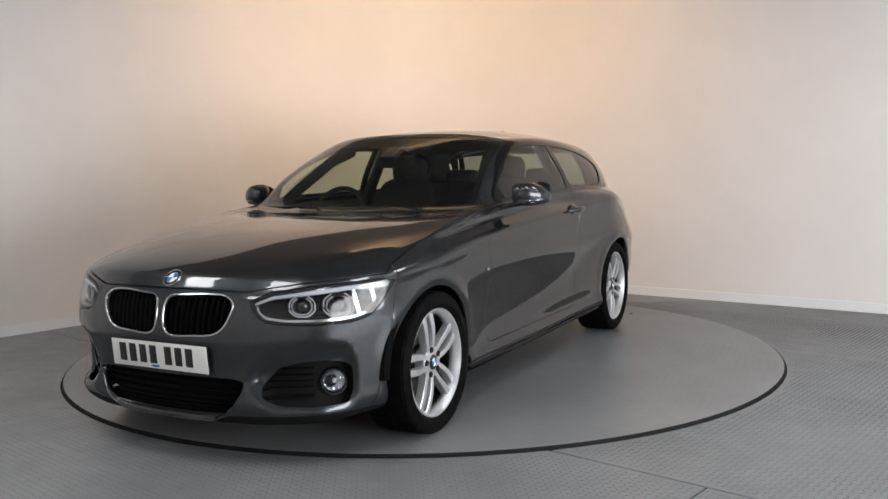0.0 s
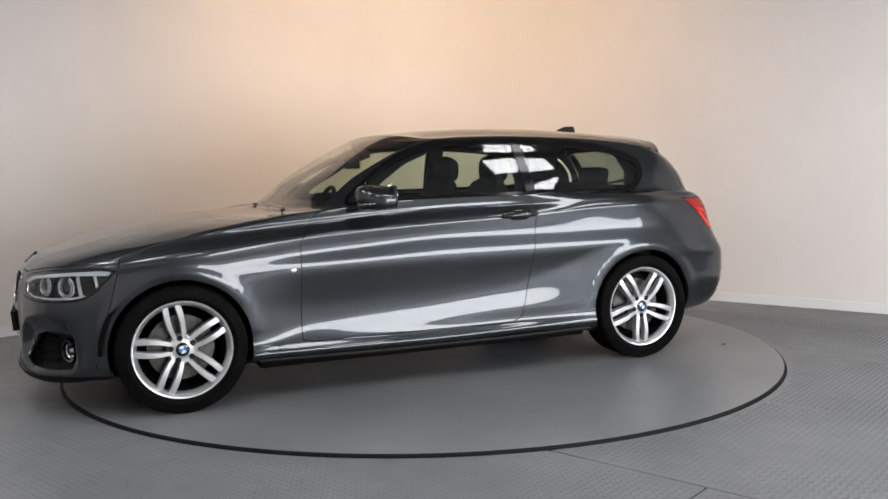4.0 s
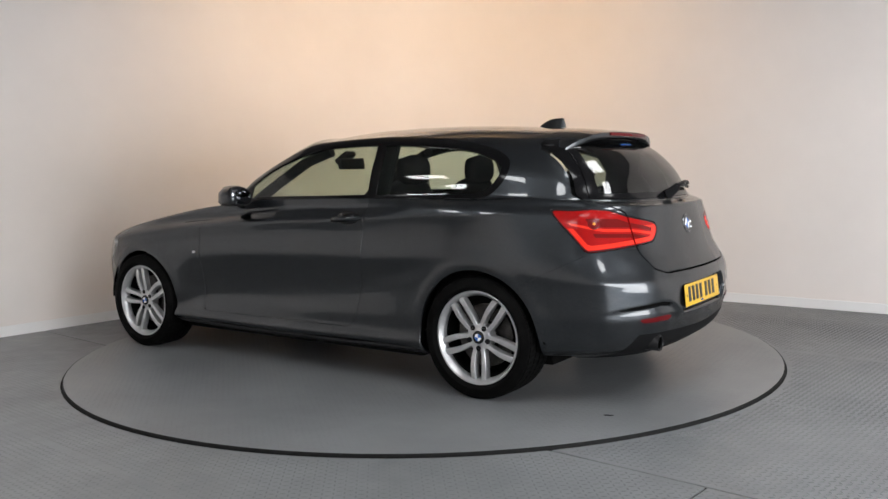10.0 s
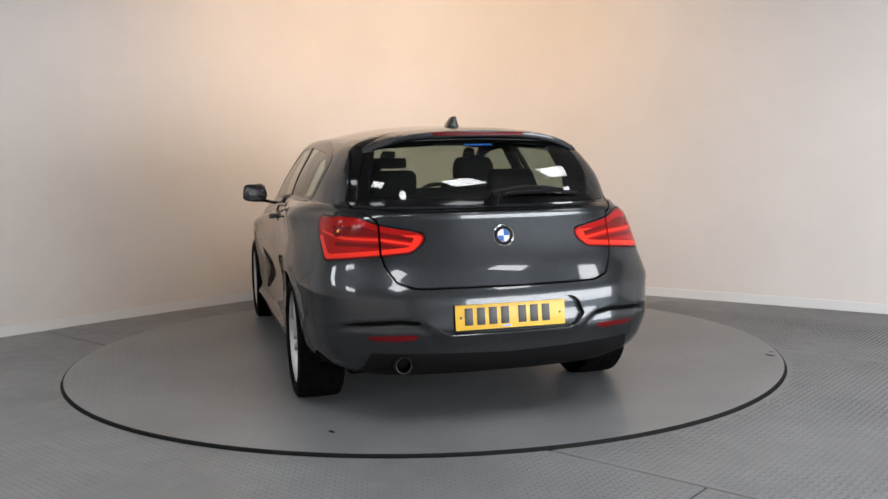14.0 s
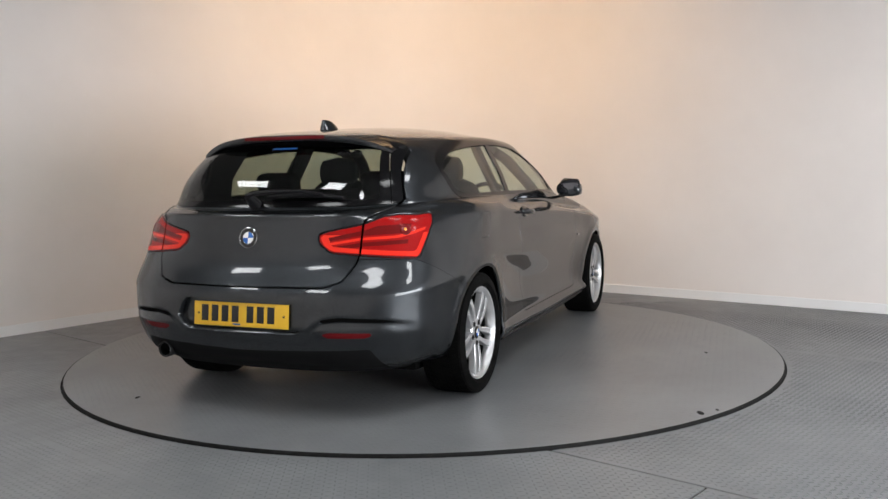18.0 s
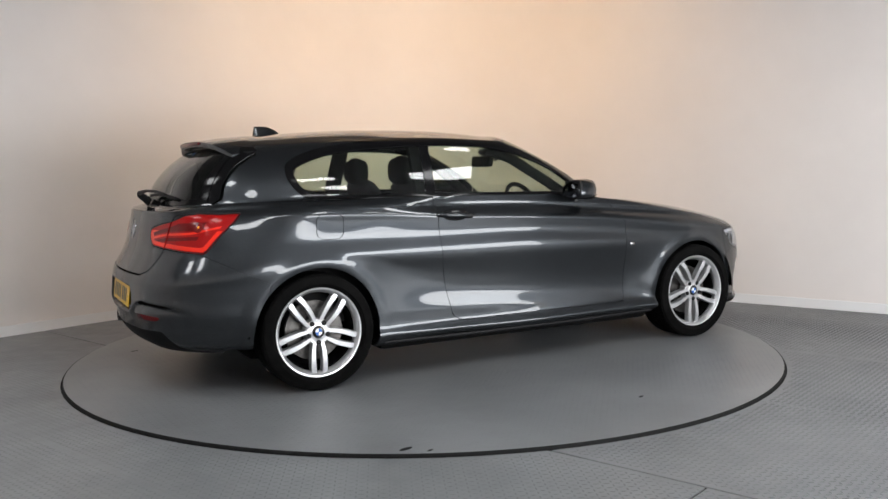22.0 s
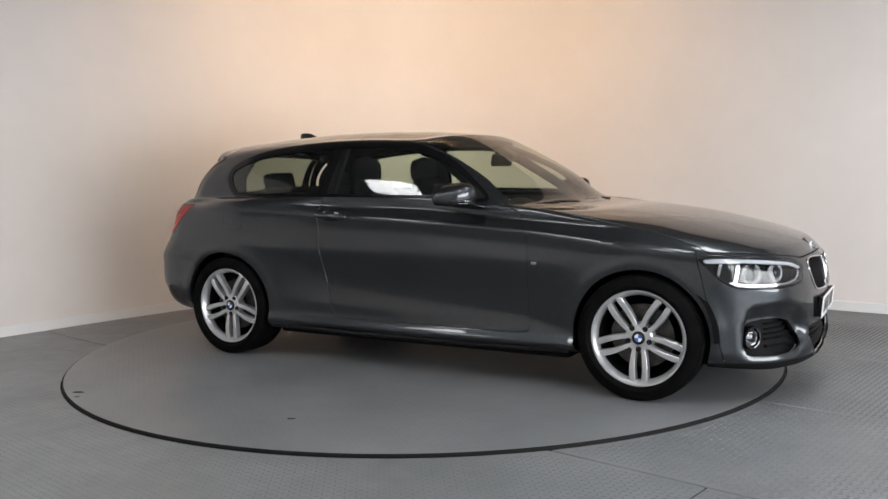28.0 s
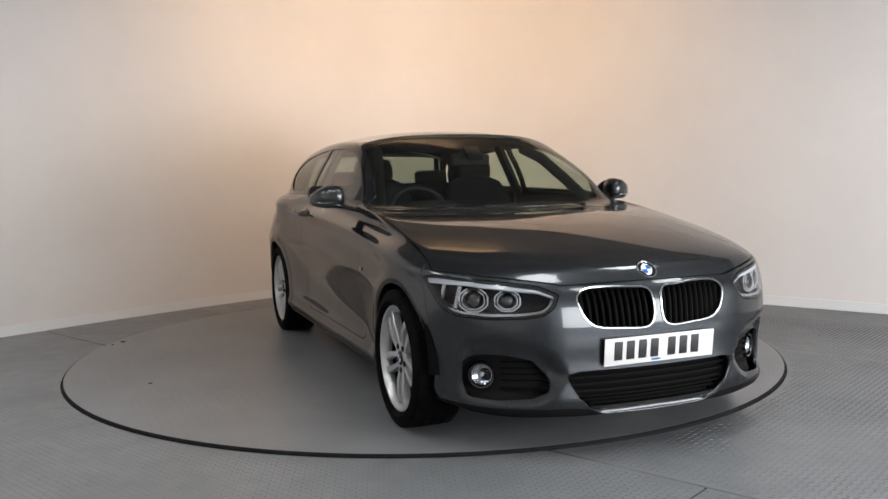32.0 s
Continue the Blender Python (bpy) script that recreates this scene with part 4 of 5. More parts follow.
def wheel(x, side, turn=0):
    hub = part("wheel", lathe([(0.224, 0.05), (0.233, 0.085), (0.2395, 0.094), (0.240, 0.098), (0.236, 0.1015), (0.229, 0.100), (0.222, 0.090), (0.214, 0.078), (0.209, 0.060), (0.213, 0.05)], 72, closed=True), ALLOY, car, "silver alloy wheel with five double spokes")
    hub.matrix_basis = pose(x, side * 0.765, 0.312, 0, 0, 0 if side > 0 else 180) @ pose(0, 0, 0, 0, turn, 0)
    part("tyre", lathe([(0.236, -0.100), (0.262, -0.113), (0.288, -0.113), (0.305, -0.105), (0.3085, -0.090), (0.3090, -0.045), (0.3090, 0.045), (0.3085, 0.090), (0.303, 0.105), (0.290, 0.112), (0.272, 0.114), (0.268, 0.1165), (0.258, 0.1165), (0.252, 0.110), (0.241, 0.102), (0.234, 0.094)], 96), RUBBER, hub, "black low-profile tyre")
    part("tyre_tread", tread_blocks(), RUBBER, hub, "grooved tyre tread")
    bm = bmesh.new()
    for k in range(5):
        a = math.pi / 2 * 3 + 2 * math.pi * k / 5
        for s in (-1, 1):
            rows = []
            for i in range(7):
                t = i / 6
                r = 0.050 + 0.180 * t
                off = s * (0.0200 + 0.0100 * math.sin(math.pi * min(1, t * 1.05)) ** 0.8 + 0.0085 * t * t)
                w = 0.0108 + 0.0052 * t
                y = 0.078 + 0.014 * math.sin(math.pi * 0.75 * t) - 0.006 * t
                prof = ((-w * 1.15, y - 0.035), (-w * 1.0, y - 0.003), (-w * 0.78, y), (w * 0.78, y), (w * 1.0, y - 0.003), (w * 1.15, y - 0.035))
                rows.append([bm.verts.new((math.cos(a) * r - math.sin(a) * (off + q), d, math.sin(a) * r + math.cos(a) * (off + q))) for q, d in prof])
            for p, q in zip(rows, rows[1:]):
                for i in range(5):
                    bm.faces.new((p[i], p[i + 1], q[i + 1], q[i]))
    bmesh.ops.recalc_face_normals(bm, faces=bm.faces)
    part("spokes", smooth(bm, 30), ALLOY, hub)
    part("hub_plate", lathe([(0.001, 0.080), (0.034, 0.080), (0.040, 0.077), (0.062, 0.080), (0.070, 0.074), (0.074, 0.05), (0.074, 0.0)], 48), ALLOY, hub)
    part("hub_cap", lathe([(0.001, 0.086), (0.029, 0.0855), (0.033, 0.083), (0.034, 0.076)], 32), BLACK_GLOSS, hub, "round hub cap with blue and white quarters")
    for k in range(4):
        bm = bmesh.new()
        pts = [(0, 0)] + [(0.019 * math.cos(t), 0.019 * math.sin(t)) for t in (math.pi / 2 * k + math.pi / 2 * i / 6 for i in range(7))]
        f = bm.faces.new([bm.verts.new((x1, 0.0872, z1)) for x1, z1 in pts])
        q = bmesh.ops.extrude_face_region(bm, geom=[f])
        bmesh.ops.translate(bm, vec=(0, -0.0015, 0), verts=[v for v in q["geom"] if isinstance(v, bmesh.types.BMVert)])
        bmesh.ops.recalc_face_normals(bm, faces=bm.faces)
        part("cap_quarter", bm, BLUE_INK if k % 2 else WHITE_INK, hub)
    for k in range(5):
        a = math.pi / 2 * 3 + 2 * math.pi * k / 5
        part("bolt", lathe([(0.001, 0.083), (0.006, 0.083), (0.0075, 0.0805), (0.0125, 0.0805), (0.0135, 0.0825), (0.0140, 0.079)], 14), BLACK, hub, "dark wheel bolt in its recess", pose(0.056 * math.cos(a), 0, 0.056 * math.sin(a)))
    part("brake_disc", lathe([(0.001, 0.030), (0.078, 0.030), (0.080, 0.012), (0.160, 0.012), (0.160, -0.010), (0.05, -0.010)], 48), STEEL, hub, "steel brake disc")
    # barrel coloured near-black: the shade behind the spokes is put into its colour
    part("inner_barrel", lathe([(0.2235, 0.049), (0.205, 0.049), (0.200, -0.02), (0.198, -0.085), (0.05, -0.06)], 48), GAP, hub, "wheel barrel with shade in its near-black colour")
    return hub


for x in (AXLE, -AXLE):
    for s in (1, -1):
        wheel(x, s, -24 if x > 0 and s > 0 else 0)

# dark wheel wells
for x, r in ((AXLE, 0.382), (-AXLE, 0.386)):
    for s in (1, -1):
        bm = lathe([(0.001, 0), (r, 0), (r, 0.33), (r - 0.02, 0.345)], 48)
        bmesh.ops.delete(bm, geom=[v for v in bm.verts if v.co.z < -0.02], context="VERTS")
        part("wheel_well", bm, GAP, car, "", pose(x, s * 0.50, 0.312, 0, 0, 0 if s > 0 else 180))
part("underbody", box(3.3, 1.28, 0.06, at=(0.0, 0, 0.19), bevel=0.02), GAP, car)
# these three boxes are added to keep light from under the car
part("front_light_block", box(0.34, 0.98, 0.03, at=(1.77, 0, 0.182), bevel=0.01), GAP, car)
part("rear_light_block", box(0.36, 1.10, 0.03, at=(-1.80, 0, 0.285), bevel=0.01), GAP, car)
part("floor_pan", box(1.92, 1.60, 0.05, at=(0, 0, 0.188), bevel=0.02), GAP, car)


# ---- number plates: the lettering is reduced to plain bars ----
def number_plate(name, mat, label, m):
    ob = part(name, box(0.52, 0.004, 0.111, bevel=0.0015), mat, car, label)
    ob.matrix_basis = m
    x = -0.198
    for k in range(7):
        part("bar", box(0.038, 0.001, 0.076, at=(x, -0.0026, 0.003), bevel=0.0003), INK, ob)
        x += 0.0565 if k != 3 else 0.082
    part("dealer_mark", box(0.040, 0.001, 0.008, at=(-0.02, -0.0026, -0.045)), BLUE_INK, ob)
    for sx in (-0.235, 0.235):
        part("screw", lathe([(0.001, -0.0035), (0.005, -0.0032), (0.006, -0.002)], 12), INK if mat is YELLOW_PLATE else WHITE_PLATE, ob, "", pose(sx, 0, 0.0))
    return ob


number_plate("front_number_plate", WHITE_PLATE, "white number plate with dark characters", pose(2.106, 0, 0.4235, 5, 0, 90))
number_plate("rear_number_plate", YELLOW_PLATE, "yellow number plate with dark characters", pose(-2.190, 0, 0.5015, -6, 0, -90))
part("plate_bracket", box(0.5, 0.02, 0.10, bevel=0.004), BLACK, car, "", pose(2.094, 0, 0.4235, 5, 0, 90))


# ---- round badges: a bright ring with blue and white quarters ----
def roundel(r, m, name="badge"):
    ob = part(name, lathe([(0.001, 0.002), (r * 0.98, 0.002), (r, 0.0), (r, -0.004)], 40), BLACK_GLOSS, car, "round badge with a bright ring")
    ob.matrix_basis = m
    part("ring", lathe([(r * 0.90, 0.002), (r * 0.95, 0.0042), (r * 1.0, 0.003), (r * 1.02, 0.0)], 40), CHROME, ob)
    part("inner_ring", lathe([(r * 0.56, 0.002), (r * 0.60, 0.0034), (r * 0.64, 0.002)], 40), CHROME, ob)
    for k in range(4):
        bm = bmesh.new()
        pts = [(0, 0)] + [(r * 0.56 * math.cos(a), r * 0.56 * math.sin(a)) for a in (math.pi / 2 * k + math.pi / 2 * i / 8 for i in range(9))]
        bm.faces.new([bm.verts.new((x, 0.0028, z)) for x, z in pts])
        bmesh.ops.recalc_face_normals(bm, faces=bm.faces)
        q = bmesh.ops.extrude_face_region(bm, geom=bm.faces[:])
        bmesh.ops.translate(bm, vec=(0, -0.002, 0), verts=[v for v in q["geom"] if isinstance(v, bmesh.types.BMVert)])
        part("quarter", bm, BLUE_INK if k % 2 else WHITE_INK, ob)
    return ob


def facing(at, d):
    return Matrix.Translation(at) @ Vector(d).to_track_quat("Y", "Z").to_matrix().to_4x4()


for region, r, z in ((bonnet, 0.043, 0.728), (gate, 0.049, 0.848)):
    at, d = skin_at(region, Y, 0.0, z)
    roundel(r, facing((at.x + 0.001 * d.x, 0, at.z), (d.x, 0, d.z)))


# ---- mirrors ----
for s in (1, -1):
    base = part("door_mirror", blob([((0.350 + dx, s * y, z), (hx, 0, 0), (0, 0, hz)) for y, dx, z, hx, hz in (
        (0.838, 0.05, 1.006, 0.03, 0.026), (0.850, 0.04, 1.016, 0.066, 0.052), (0.878, 0.025, 1.021, 0.086, 0.062), (0.925, 0.01, 1.020, 0.088, 0.058),
        (0.968, -0.010, 1.010, 0.078, 0.047), (0.994, -0.03, 1.003, 0.054, 0.033), (1.004, -0.045, 1.000, 0.022, 0.015))], 28, 3.0), PAINT, car, "grey door mirror with an indicator strip")
    # the glass side: an oval black surround with the mirror set in it
    oval = smooth_loop([(s * x, z) for x, z in ((0.078, 0.010), (0.068, 0.056), (0.024, 0.066), (-0.036, 0.052), (-0.072, 0.024), (-0.080, -0.008), (-0.066, -0.038), (-0.020, -0.048), (0.036, -0.048), (0.068, -0.032))][::s], 4)
    back = pose(0.262, s * 0.925, 1.012, 0, 0, 90 - s * 8)
    part("mirror_bezel", plate(oval, 0.020, 0.004), BLACK, base, "black mirror surround", back)
    part("mirror_glass", plate([(x * 0.86, z * 0.82) for x, z in oval], 0.004, 0.001), MIRROR, base, "mirror glass", back @ pose(0, 0.0035, 0))
    part("lower_half", blob([((0.350 + dx, s * y, z), (hx, 0, 0), (0, 0, hz)) for y, dx, z, hx, hz in (
        (0.775, 0.09, 0.945, 0.050, 0.012), (0.81, 0.075, 0.952, 0.046, 0.012), (0.84, 0.05, 0.962, 0.046, 0.014), (0.88, 0.025, 0.972, 0.080, 0.017), (0.93, 0.008, 0.972, 0.084, 0.017), (0.972, -0.018, 0.975, 0.064, 0.013), (0.990, -0.03, 0.980, 0.03, 0.008))], 20, 2.4), BLACK_GLOSS, base, "black lower half and arm")
    part("indicator", tube([(0.430, s * 0.860, 0.986), (0.452, s * 0.89, 0.984), (0.444, s * 0.93, 0.984), (0.416, s * 0.966, 0.986), (0.382, s * 0.985, 0.989)], 0.0065, 8, 0.75), LAMP_SILVER, base, "clear indicator strip")
    # handle in a shallow cup
    h = part("door_handle", tube([(-0.395, s * 0.862, 0.888), (-0.41, s * 0.878, 0.889), (-0.46, s * 0.890, 0.893), (-0.53, s * 0.892, 0.897), (-0.59, s * 0.884, 0.900), (-0.612, s * 0.868, 0.901)], 0.0165, 10, 1.0, taper=[0.6, 0.9, 1.0, 1.0, 0.95, 0.6]), PAINT, car, "painted door handle")
    part("handle_cup", blob([((-0.50, s * (0.845 + k * 0.008), 0.893), (0.092 - 0.012 * k, 0, 0), (0, 0, 0.036 - 0.006 * k)) for k in range(3)], 24, 2.2), BLACK_GLOSS, h)
    # side badge on the wing
    part("wing_badge", box(0.030, 0.003, 0.016, bevel=0.001, m=pose(0.79, s * 0.865, 0.662)), CHROME, car, "small bright badge")
    # sill lip, jacking covers
    part("arch_trim", tube([(0.97, s * 0.835, 0.215), (0.4, s * 0.838, 0.205), (-0.4, s * 0.84, 0.205), (-0.96, s * 0.852, 0.215)], 0.012, 8), BLACK, car)

# ---- roof fin, spoiler, wipers, exhaust ----
part("roof_fin", blob([((-1.405 + 0.085 * a + 0.003 * k, 0, 1.378 + z), (0.085 * a, 0, 0), (0, 0.036 * w, 0)) for k, (z, a, w) in enumerate(((0.0, 1.0, 1.0), (0.014, 0.94, 0.82), (0.028, 0.82, 0.62), (0.040, 0.66, 0.46), (0.049, 0.50, 0.36), (0.053, 0.34, 0.20)))], 24, 2.0), PAINT, car, "small shark-fin aerial")


def spoiler():
    bm = bmesh.new()
    n, k = 25, 9
    rows = []
    for j in range(k):
        t = j / (k - 1)
        rows.append([])
        for i in range(n):
            y = -0.568 + 1.136 * i / (n - 1)
            e = abs(y) / 0.568
            x0, x1 = -1.46, -1.780 + 0.10 * e**3
            x = x0 + (x1 - x0) * t
            z = float(roof_z(x, y * 0.97)) + 0.004 * math.sin(math.pi * t) - 0.034 * e**6
            rows[-1].append(bm.verts.new((x, y * (1 - 0.03 * t), z)))
    under = []
    for dx, dz in ((-0.001, -0.006), (0.002, -0.026), (0.008, -0.031), (0.05, -0.030), (0.12, -0.024)):
        under.append([bm.verts.new(v.co + Vector((dx, 0, dz * (1 - 0.25 * (abs(v.co.y) / 0.55) ** 6)))) for v in rows[8]])
    grid = rows + under
    for a, b in zip(grid, grid[1:]):
        for i in range(n - 1):
            bm.faces.new((a[i], a[i + 1], b[i + 1], b[i]))
    for i in (0, n - 1):
        bm.faces.new([r[i] for r in grid])
    bmesh.ops.recalc_face_normals(bm, faces=bm.faces)
    return smooth(bm, 45)


TIP_Z = float(roof_z(-1.78, 0))
sp = part("roof_spoiler", spoiler(), PAINT, car, "painted roof spoiler")
part("brake_light", box(0.010, 0.46, 0.017, bevel=0.003, m=pose(-1.7775, 0, TIP_Z - 0.015, 0, 6, 0)), RED_DIM, sp, "dark red high brake light")
at, d = skin_at(rear_all, Y, 0.0, 1.268)
part("window_sticker", box(0.14, 0.0015, 0.013, bevel=0.0005), BLUE_INK, car, "narrow blue sticker on the rear window", facing((at.x + 0.002 * d.x, 0.0, at.z + 0.002 * d.z), (d.x, 0, d.z)))
rw = part("rear_wiper", blob([((-2.010 - 0.014 * k, 0.02, 1.000 + 0.012 * k), (0.012, 0, 0.022 - 0.002 * k), (0, 0.034 - 0.004 * k, 0)) for k in range(5)], 16), BLACK, car, "black rear wiper")
part("wiper_arm", tube([(-2.062, 0.03, 1.046), (-2.066, -0.02, 1.056), (-2.048, -0.12, 1.066), (-2.020, -0.24, 1.064), (-1.990, -0.34, 1.050)], 0.012, 8, 0.7, taper=[1.3, 1.3, 1.0, 0.85, 0.7]), BLACK, rw)
part("wiper_blade", tube([(-2.010, -0.05, 1.038), (-2.004, -0.17, 1.046), (-1.988, -0.30, 1.044), (-1.958, -0.43, 1.030)], 0.009, 6), BLACK, rw)
for y0, y1 in ((0.46, -0.12), (-0.16, -0.58)):
    fw = part("front_wiper", lathe([(0.001, 0.02), (0.014, 0.018), (0.018, 0.0)], 16, "z"), BLACK, car, "black windscreen wiper", pose(0.775 - 0.08 * abs(y0), y0, 0.938))
    mid = [(0.0, 0, 0.016), (-0.03, (y1 - y0) * 0.35, 0.026), (-0.035 - 0.1 * (abs(y1) - abs(y0)), (y1 - y0) * 0.7, 0.026)]
    part("wiper_arm", tube(mid, 0.008, 8, 0.6), BLACK, fw)
    part("wiper_blade", tube([(-0.03, (y1 - y0) * 0.2, 0.020), (-0.035, (y1 - y0) * 0.6, 0.022), (-0.03 - 0.12 * (abs(y1) - abs(y0)), y1 - y0, 0.018)], 0.006, 6), BLACK, fw)
part("cowl", box(0.07, 0.80, 0.02, at=(0.765, 0, 0.925), bevel=0.006), BLACK, car, "black scuttle panel")
ex = part("exhaust", lathe([(0.032, 0.10), (0.032, -0.03), (0.036, -0.032), (0.039, -0.028), (0.039, 0.10)], 32), PIPE, car, "dark round exhaust tailpipe")
ex.matrix_basis = pose(-2.118, 0.486, 0.300, 0, 0, -90)
part("pipe_bore", lathe([(0.001, 0.02), (0.0315, 0.02), (0.0315, -0.022)], 24), GAP, ex)


# ---- cabin ----
def seat(x, y):
    c = part("front_seat", blob([((x - 0.26, y, 0.50), (0, 0.22, 0), (0, 0, 0.07)), ((x - 0.1, y, 0.52), (0, 0.25, 0), (0, 0, 0.08)), ((x + 0.12, y, 0.54), (0, 0.25, 0), (0, 0, 0.08)), ((x + 0.26, y, 0.55), (0, 0.21, 0), (0, 0, 0.05))], 24, 3.0), CLOTH, car, "charcoal cloth front seat")
    back = []
    for t, w, d in ((0.0, 0.22, 0.06), (0.12, 0.25, 0.075), (0.35, 0.25, 0.075), (0.48, 0.235, 0.065), (0.58, 0.19, 0.05), (0.615, 0.13, 0.025)):
        back.append(((x - 0.27 - 0.42 * t, y, 0.52 + 0.93 * t), (0, w, 0), (d, 0, d * 0.35)))
    part("seat_back", blob(back, 24, 3.0), CLOTH, c)
    hx, hz = x - 0.545, 1.085
    for dy in (-0.055, 0.055):
        part("headrest_post", tube([(hx + 0.01, y + dy, hz - 0.09), (hx, y + dy, hz + 0.04)], 0.006, 8), STEEL, c)
    part("headrest", blob([((hx, y - 0.125, hz + 0.06), (0.03, 0, 0), (0, 0, 0.045)), ((hx, y - 0.105, hz + 0.065), (0.048, 0, 0), (0, 0, 0.075)), ((hx, y, hz + 0.07), (0.055, 0, 0), (0, 0, 0.09)), ((hx, y + 0.105, hz + 0.065), (0.048, 0, 0), (0, 0, 0.075)), ((hx, y + 0.125, hz + 0.06), (0.03, 0, 0), (0, 0, 0.045))], 20, 2.6), CLOTH, c)


for y in (0.36, -0.36):
    seat(-0.045, y)
bench = part("rear_bench", box(0.52, 1.16, 0.16, at=(-0.86, 0, 0.50), bevel=0.05, seg=3), CLOTH, car, "charcoal cloth rear bench")
part("bench_back", box(0.14, 1.14, 0.56, bevel=0.05, seg=3, m=pose(-1.22, 0, 0.78, 0, -18, 0)), CLOTH, bench)
for y in (0.33, -0.33):
    part("headrest", box(0.09, 0.25, 0.13, bevel=0.035, seg=3, m=pose(-1.33, y, 1.085, 0, -14, 0)), CLOTH, bench)
    for dy in (-0.06, 0.06):
        part("headrest_post", tube([(-1.315, y + dy, 0.98), (-1.33, y + dy, 1.06)], 0.006, 8), STEEL, bench)
part("parcel_shelf", box(0.52, 1.10, 0.03, at=(-1.62, 0, 0.955), bevel=0.008), TRIM, car, "dark parcel shelf")
part("dashboard", blob([((0.46, -0.66, 0.82), (0.12, 0, 0), (0, 0, 0.10)), ((0.46, -0.5, 0.84), (0.18, 0, 0), (0, 0, 0.11)), ((0.47, 0, 0.835), (0.22, 0, 0), (0, 0, 0.11)), ((0.46, 0.5, 0.84), (0.18, 0, 0), (0, 0, 0.11)), ((0.46, 0.66, 0.82), (0.12, 0, 0), (0, 0, 0.10))], 24, 3.0), TRIM, car, "dark dashboard")
part("binnacle", blob([((0.40, -0.36, 0.93), (0, 0.15, 0), (0, 0, 0.035)), ((0.47, -0.36, 0.955), (0, 0.17, 0), (0, 0, 0.03)), ((0.56, -0.36, 0.94), (0, 0.14, 0), (0, 0, 0.015))], 20, 2.4), TRIM, car)
wheel_m = pose(0.30, -0.36, 0.885, 0, -24, 0)
sw = part("steering_wheel", tube([(0.0, 0.182 * math.cos(a), 0.182 * math.sin(a)) for a in (2 * math.pi * k / 40 for k in range(41))], 0.015, 10, caps=False), BLACK, car, "black three-spoke steering wheel", wheel_m)
part("wheel_boss", box(0.05, 0.14, 0.10, bevel=0.02), BLACK, sw)
for a in (0, 180, 270):
    part("spoke", box(0.02, 0.12, 0.035, at=(0, 0.11, 0), bevel=0.006, m=pose(0, 0, 0, a, 0, 0)), STEEL, sw)
im = part("interior_mirror", box(0.035, 0.25, 0.075, bevel=0.018, seg=3, m=pose(0.20, 0, 1.205, 0, 10, 0)), BLACK, car, "black rear-view mirror")
part("mirror_stalk", tube([(0.21, 0, 1.21), (0.25, 0, 1.25)], 0.012, 8), BLACK, im)
part("camera_pod", box(0.12, 0.10, 0.035, bevel=0.012, m=pose(0.25, 0, 1.248, 0, 30, 0)), BLACK, im)
part("cabin_floor", box(2.5, 1.40, 0.03, at=(-0.35, 0, 0.30), bevel=0.01), TRIM, car)
for s in (1, -1):
    part("door_card", box(1.10, 0.03, 0.62, at=(-0.06, s * 0.735, 0.65), bevel=0.012), TRIM, car)
    part("side_card", box(0.86, 0.03, 0.66, at=(-1.06, s * 0.715, 0.66), bevel=0.012), TRIM, car)
    part("belt_pillar", box(0.11, 0.035, 0.40, bevel=0.015, m=pose(-0.62, s * 0.655, 1.14, s * 27, 4, 0)), TRIM, car)
    part("windscreen_pillar", tube([(0.50, s * 0.66, 0.93), (0.30, s * 0.61, 1.07), (0.08, s * 0.545, 1.215), (-0.08, s * 0.50, 1.275)], 0.040, 10, 0.8), TRIM, car)
    part("rear_pillar", blob([((-1.50, s * 0.665, 0.99), (0.17, 0, 0), (0, 0.022, 0)), ((-1.48, s * 0.62, 1.12), (0.11, 0, 0), (0, 0.022, 0)), ((-1.46, s * 0.555, 1.27), (0.16, 0, 0), (0, 0.022, 0))], 16, 3), TRIM, car)
# headliner under the roof
liner = lift("headliner", skin.cut(roof_f, lambda p: p[:, 0] * 0 - 1)[0], HEADLINER, 0, "dark headliner", None, -0.028, 0)


# ---- floor plates with raised tread, cut round the table ----
def plate_axes():
    a = radians(PLATE_ANGLE)
    return np.array([math.cos(a), math.sin(a)]), np.array([-math.sin(a), math.cos(a)])


PU, PV = plate_axes()
ROW_0, ROW_STEP = 2.915, 1.261
PLATE_Z = -0.015


def off_table(p):
    return np.hypot(p[:, 0] - TABLE.x, p[:, 1] - TABLE.y) - (TABLE_R + 0.006)


def floor_plate(u0, u1, v0, v1, low_gap, high_gap):
    nu, nv = max(2, int((u1 - u0) / 0.12)), 12
    us, vs = np.linspace(u0 + 0.005, u1 - 0.005, nu), np.linspace(v0 + low_gap, v1 - high_gap, nv)
    g = np.zeros((nv, nu, 3))
    g[..., :2] = us[None, :, None] * PU + vs[:, None, None] * PV
    g[..., 2] = PLATE_Z
    n = np.zeros_like(g)
    n[..., 2] = 1
    sheet = Skin(g, n)
    _, keep = sheet.cut(sheet.faces, off_table)
    if keep:
        part("floor_plate", sheet.mesh("floor_plate", keep, 1, 0.0, 0.006), FLOOR, floor_ob)


for k in range(-4, 4):
    v0 = ROW_0 + ROW_STEP * k
    cuts = (-9.5, -1.291, 7.0) if k == -1 else (-9.5, 7.0)
    for u0, u1 in zip(cuts, cuts[1:]):
        floor_plate(u0, u1, v0, v0 + ROW_STEP, 0.0075 if k == 0 else 0.005 if k == 1 else 0.0004, 0.0075 if k == -1 else 0.005 if k == 0 else 0.0004)


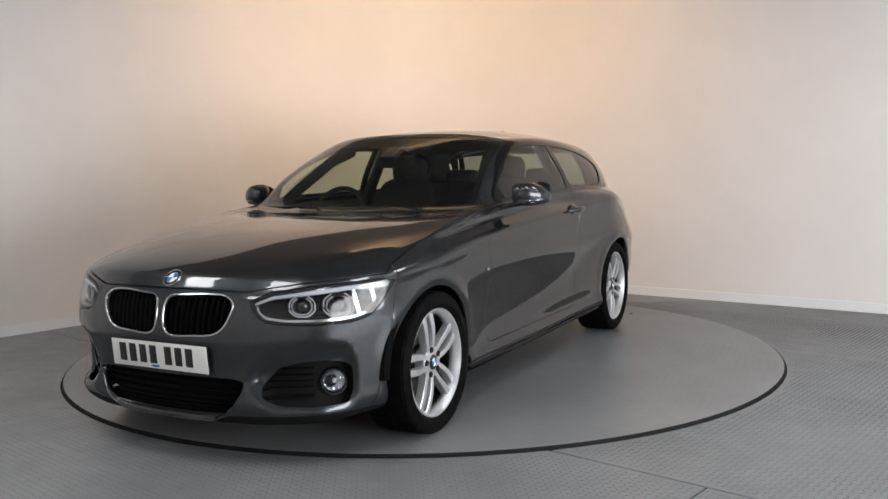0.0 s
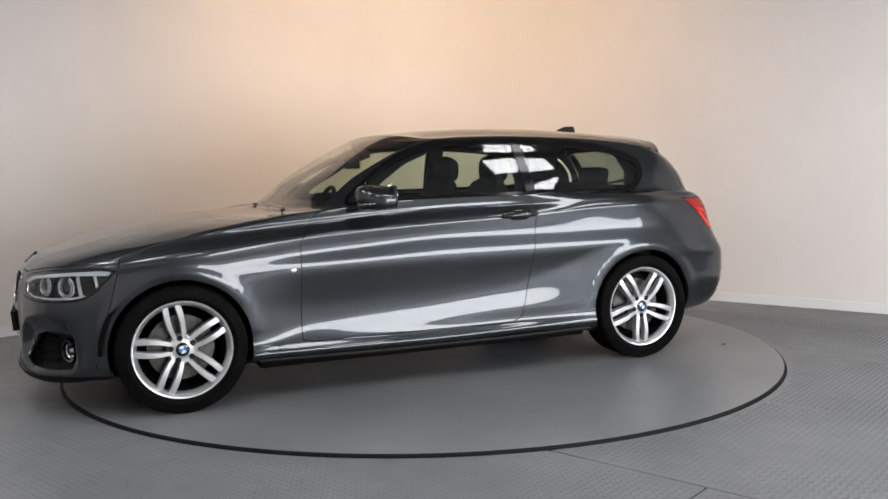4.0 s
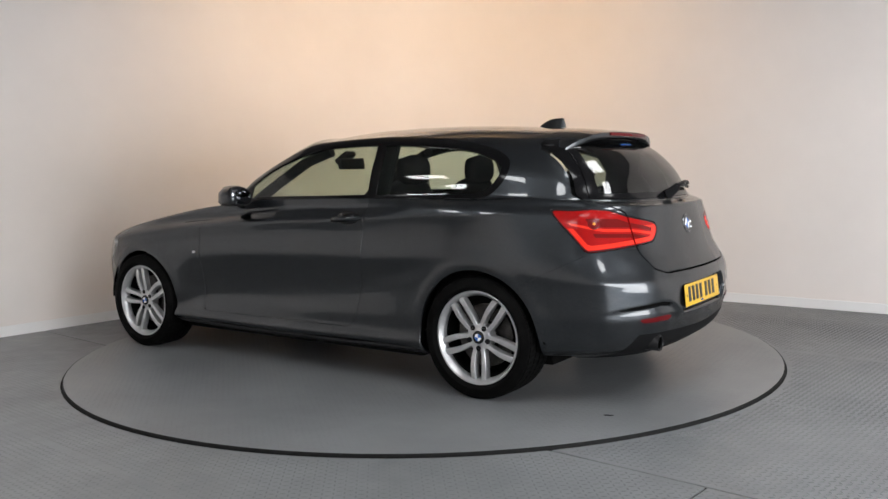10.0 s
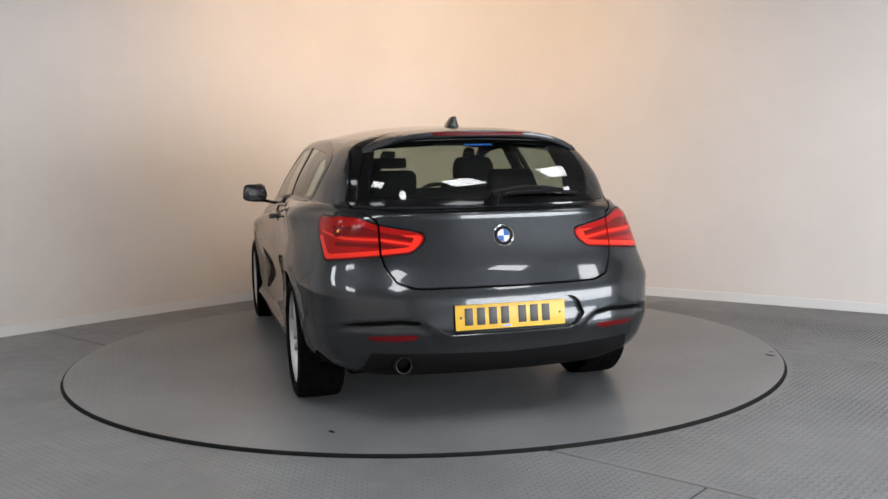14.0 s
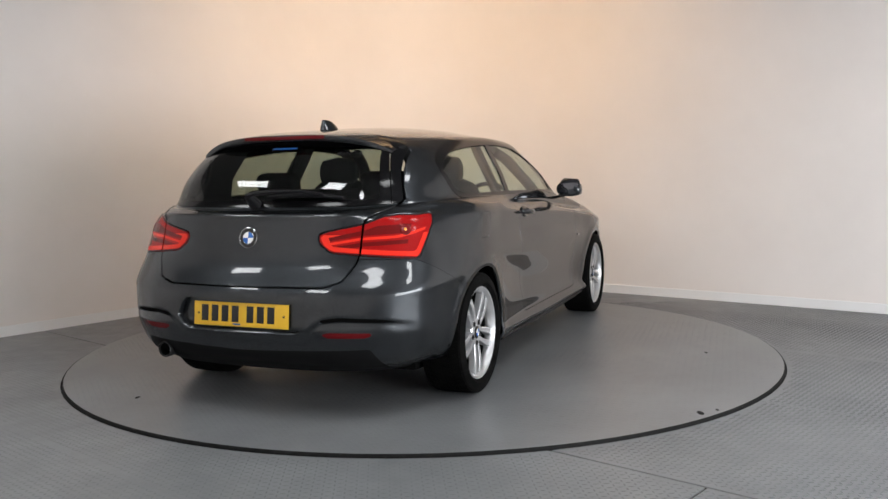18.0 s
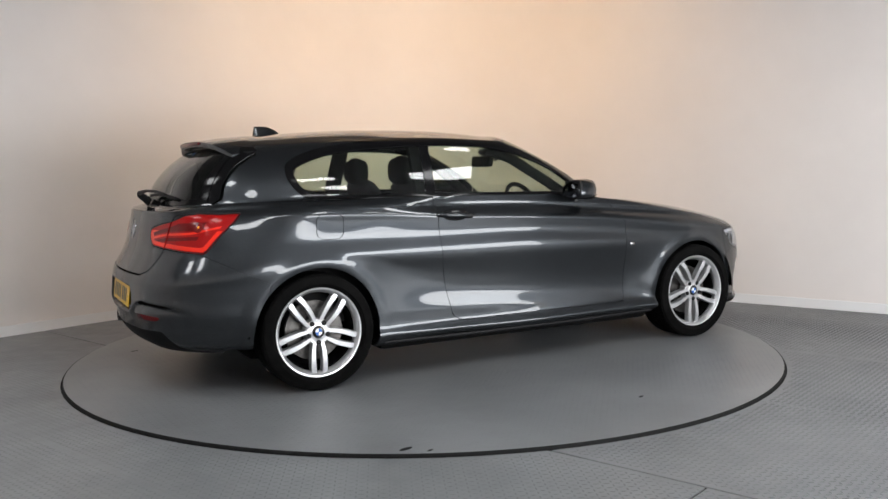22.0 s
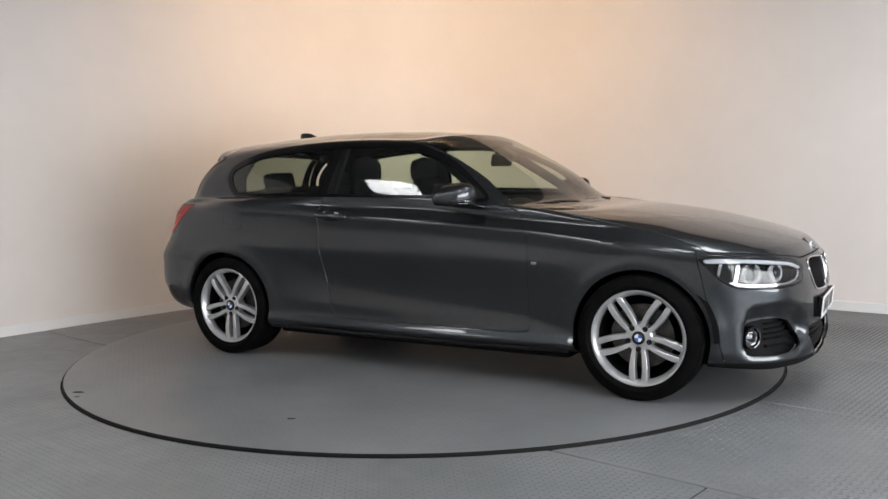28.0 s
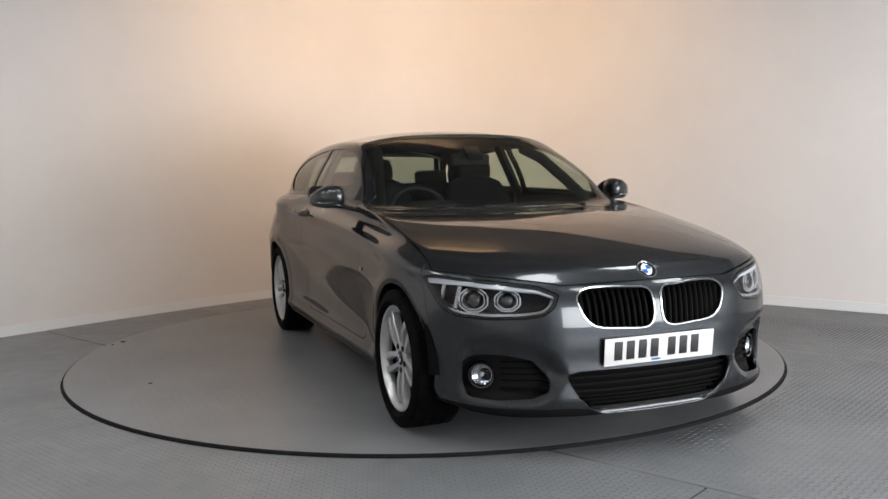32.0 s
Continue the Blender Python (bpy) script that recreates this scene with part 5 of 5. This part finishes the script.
def tread(low, keep, height, z):
    """Raised lozenges in alternating directions, worn by an uneven amount."""
    rnd = np.random.default_rng(4)
    pitch = 0.029
    verts, polys = [], []
    for i in range(-248, 205):
        for j in range(25, 280):
            c = PU * (i * pitch) + PV * (j * pitch)
            if not keep(c):
                continue
            worn = noise.noise(Vector((c[0] * 1.1, c[1] * 1.1, 3.0)))
            h = height * min(1.0, max(low, 0.75 + 0.9 * worn)) * (0.9 + 0.2 * rnd.random()) * light_fade(c)
            a = radians(PLATE_ANGLE + (45 if (i + j) % 2 else -45))
            d, e = np.array([math.cos(a), math.sin(a)]), np.array([-math.sin(a), math.cos(a)])
            b = len(verts)
            for q in (d * 0.0136, e * 0.0044, -d * 0.0136, -e * 0.0044):
                verts.append((*(c + q), z))
            for q in (d * 0.0080, -d * 0.0080):
                verts.append((*(c + q), z + h))
            polys += [(b, b + 1, b + 5 - 1), (b + 1, b + 2, b + 5, b + 4), (b + 2, b + 3, b + 5), (b + 3, b, b + 4, b + 5)]
    me = bpy.data.meshes.new("tread")
    me.from_pydata(verts, [], polys)
    me.polygons.foreach_set("use_smooth", [True] * len(me.polygons))
    return me


def on_floor(c):
    row = (c @ PV - ROW_0) / ROW_STEP
    return 2.2 < c[1] < 7.4 and abs(c[0]) < 0.62 * c[1] + 0.3 and np.hypot(c[0] - TABLE.x, c[1] - TABLE.y) > TABLE_R + 0.035 and abs(row - round(row)) > 0.012


# fade of raking light put into shape: full tread doorway side, nearly flat opposite
light_fade = lambda c: min(1.0, max(0.12, (c[0] + 0.3) / 0.9))
tagged(part("tread", tread(0.3, on_floor, 0.0038, PLATE_Z), TREAD_PAINT, floor_ob, "raised tread pattern of the steel plates"), kind="stuff")
light_fade = lambda c: 1.0
table_tread = tread(0.0, lambda c: np.hypot(c[0] - TABLE.x, c[1] - TABLE.y) < TABLE_R - 0.05, 0.0011, -0.0002)
table_tread.transform(Matrix.Translation(-TABLE))
tagged(part("tread", table_tread, TABLE_PAINT, table, "worn tread pattern under the paint"), kind="stuff")

# scuffs and pits on the turntable
for (x, y), r in (((-1.068, -1.861), 0.020), ((-0.99, -1.93), 0.010), ((1.62, 0.9), 0.016), ((0.3, -1.75), 0.012), ((-1.7, 0.9), 0.014)):
    part("pit_mark", lathe([(0.001, 0.0008), (r, 0.0008), (r * 1.1, 0.0002)], 14, "z"), EDGE_RUBBER, table, "", pose(x, y, 0.0004, 0, 0, 20) @ Matrix.Diagonal((1.6, 0.7, 1, 1)))


def motions():
    """The table turns at a steady pace and the car with it."""
    rows = []
    for k in range(17):
        t = 2.0 * k
        rows.append((t, Matrix.Translation(TABLE) @ Matrix.Rotation(radians(heading(t)), 4, "Z")))
    walk(table, rows)
    walk(car, [(t, m @ CAR_ON_TABLE) for t, m in rows])


motions()
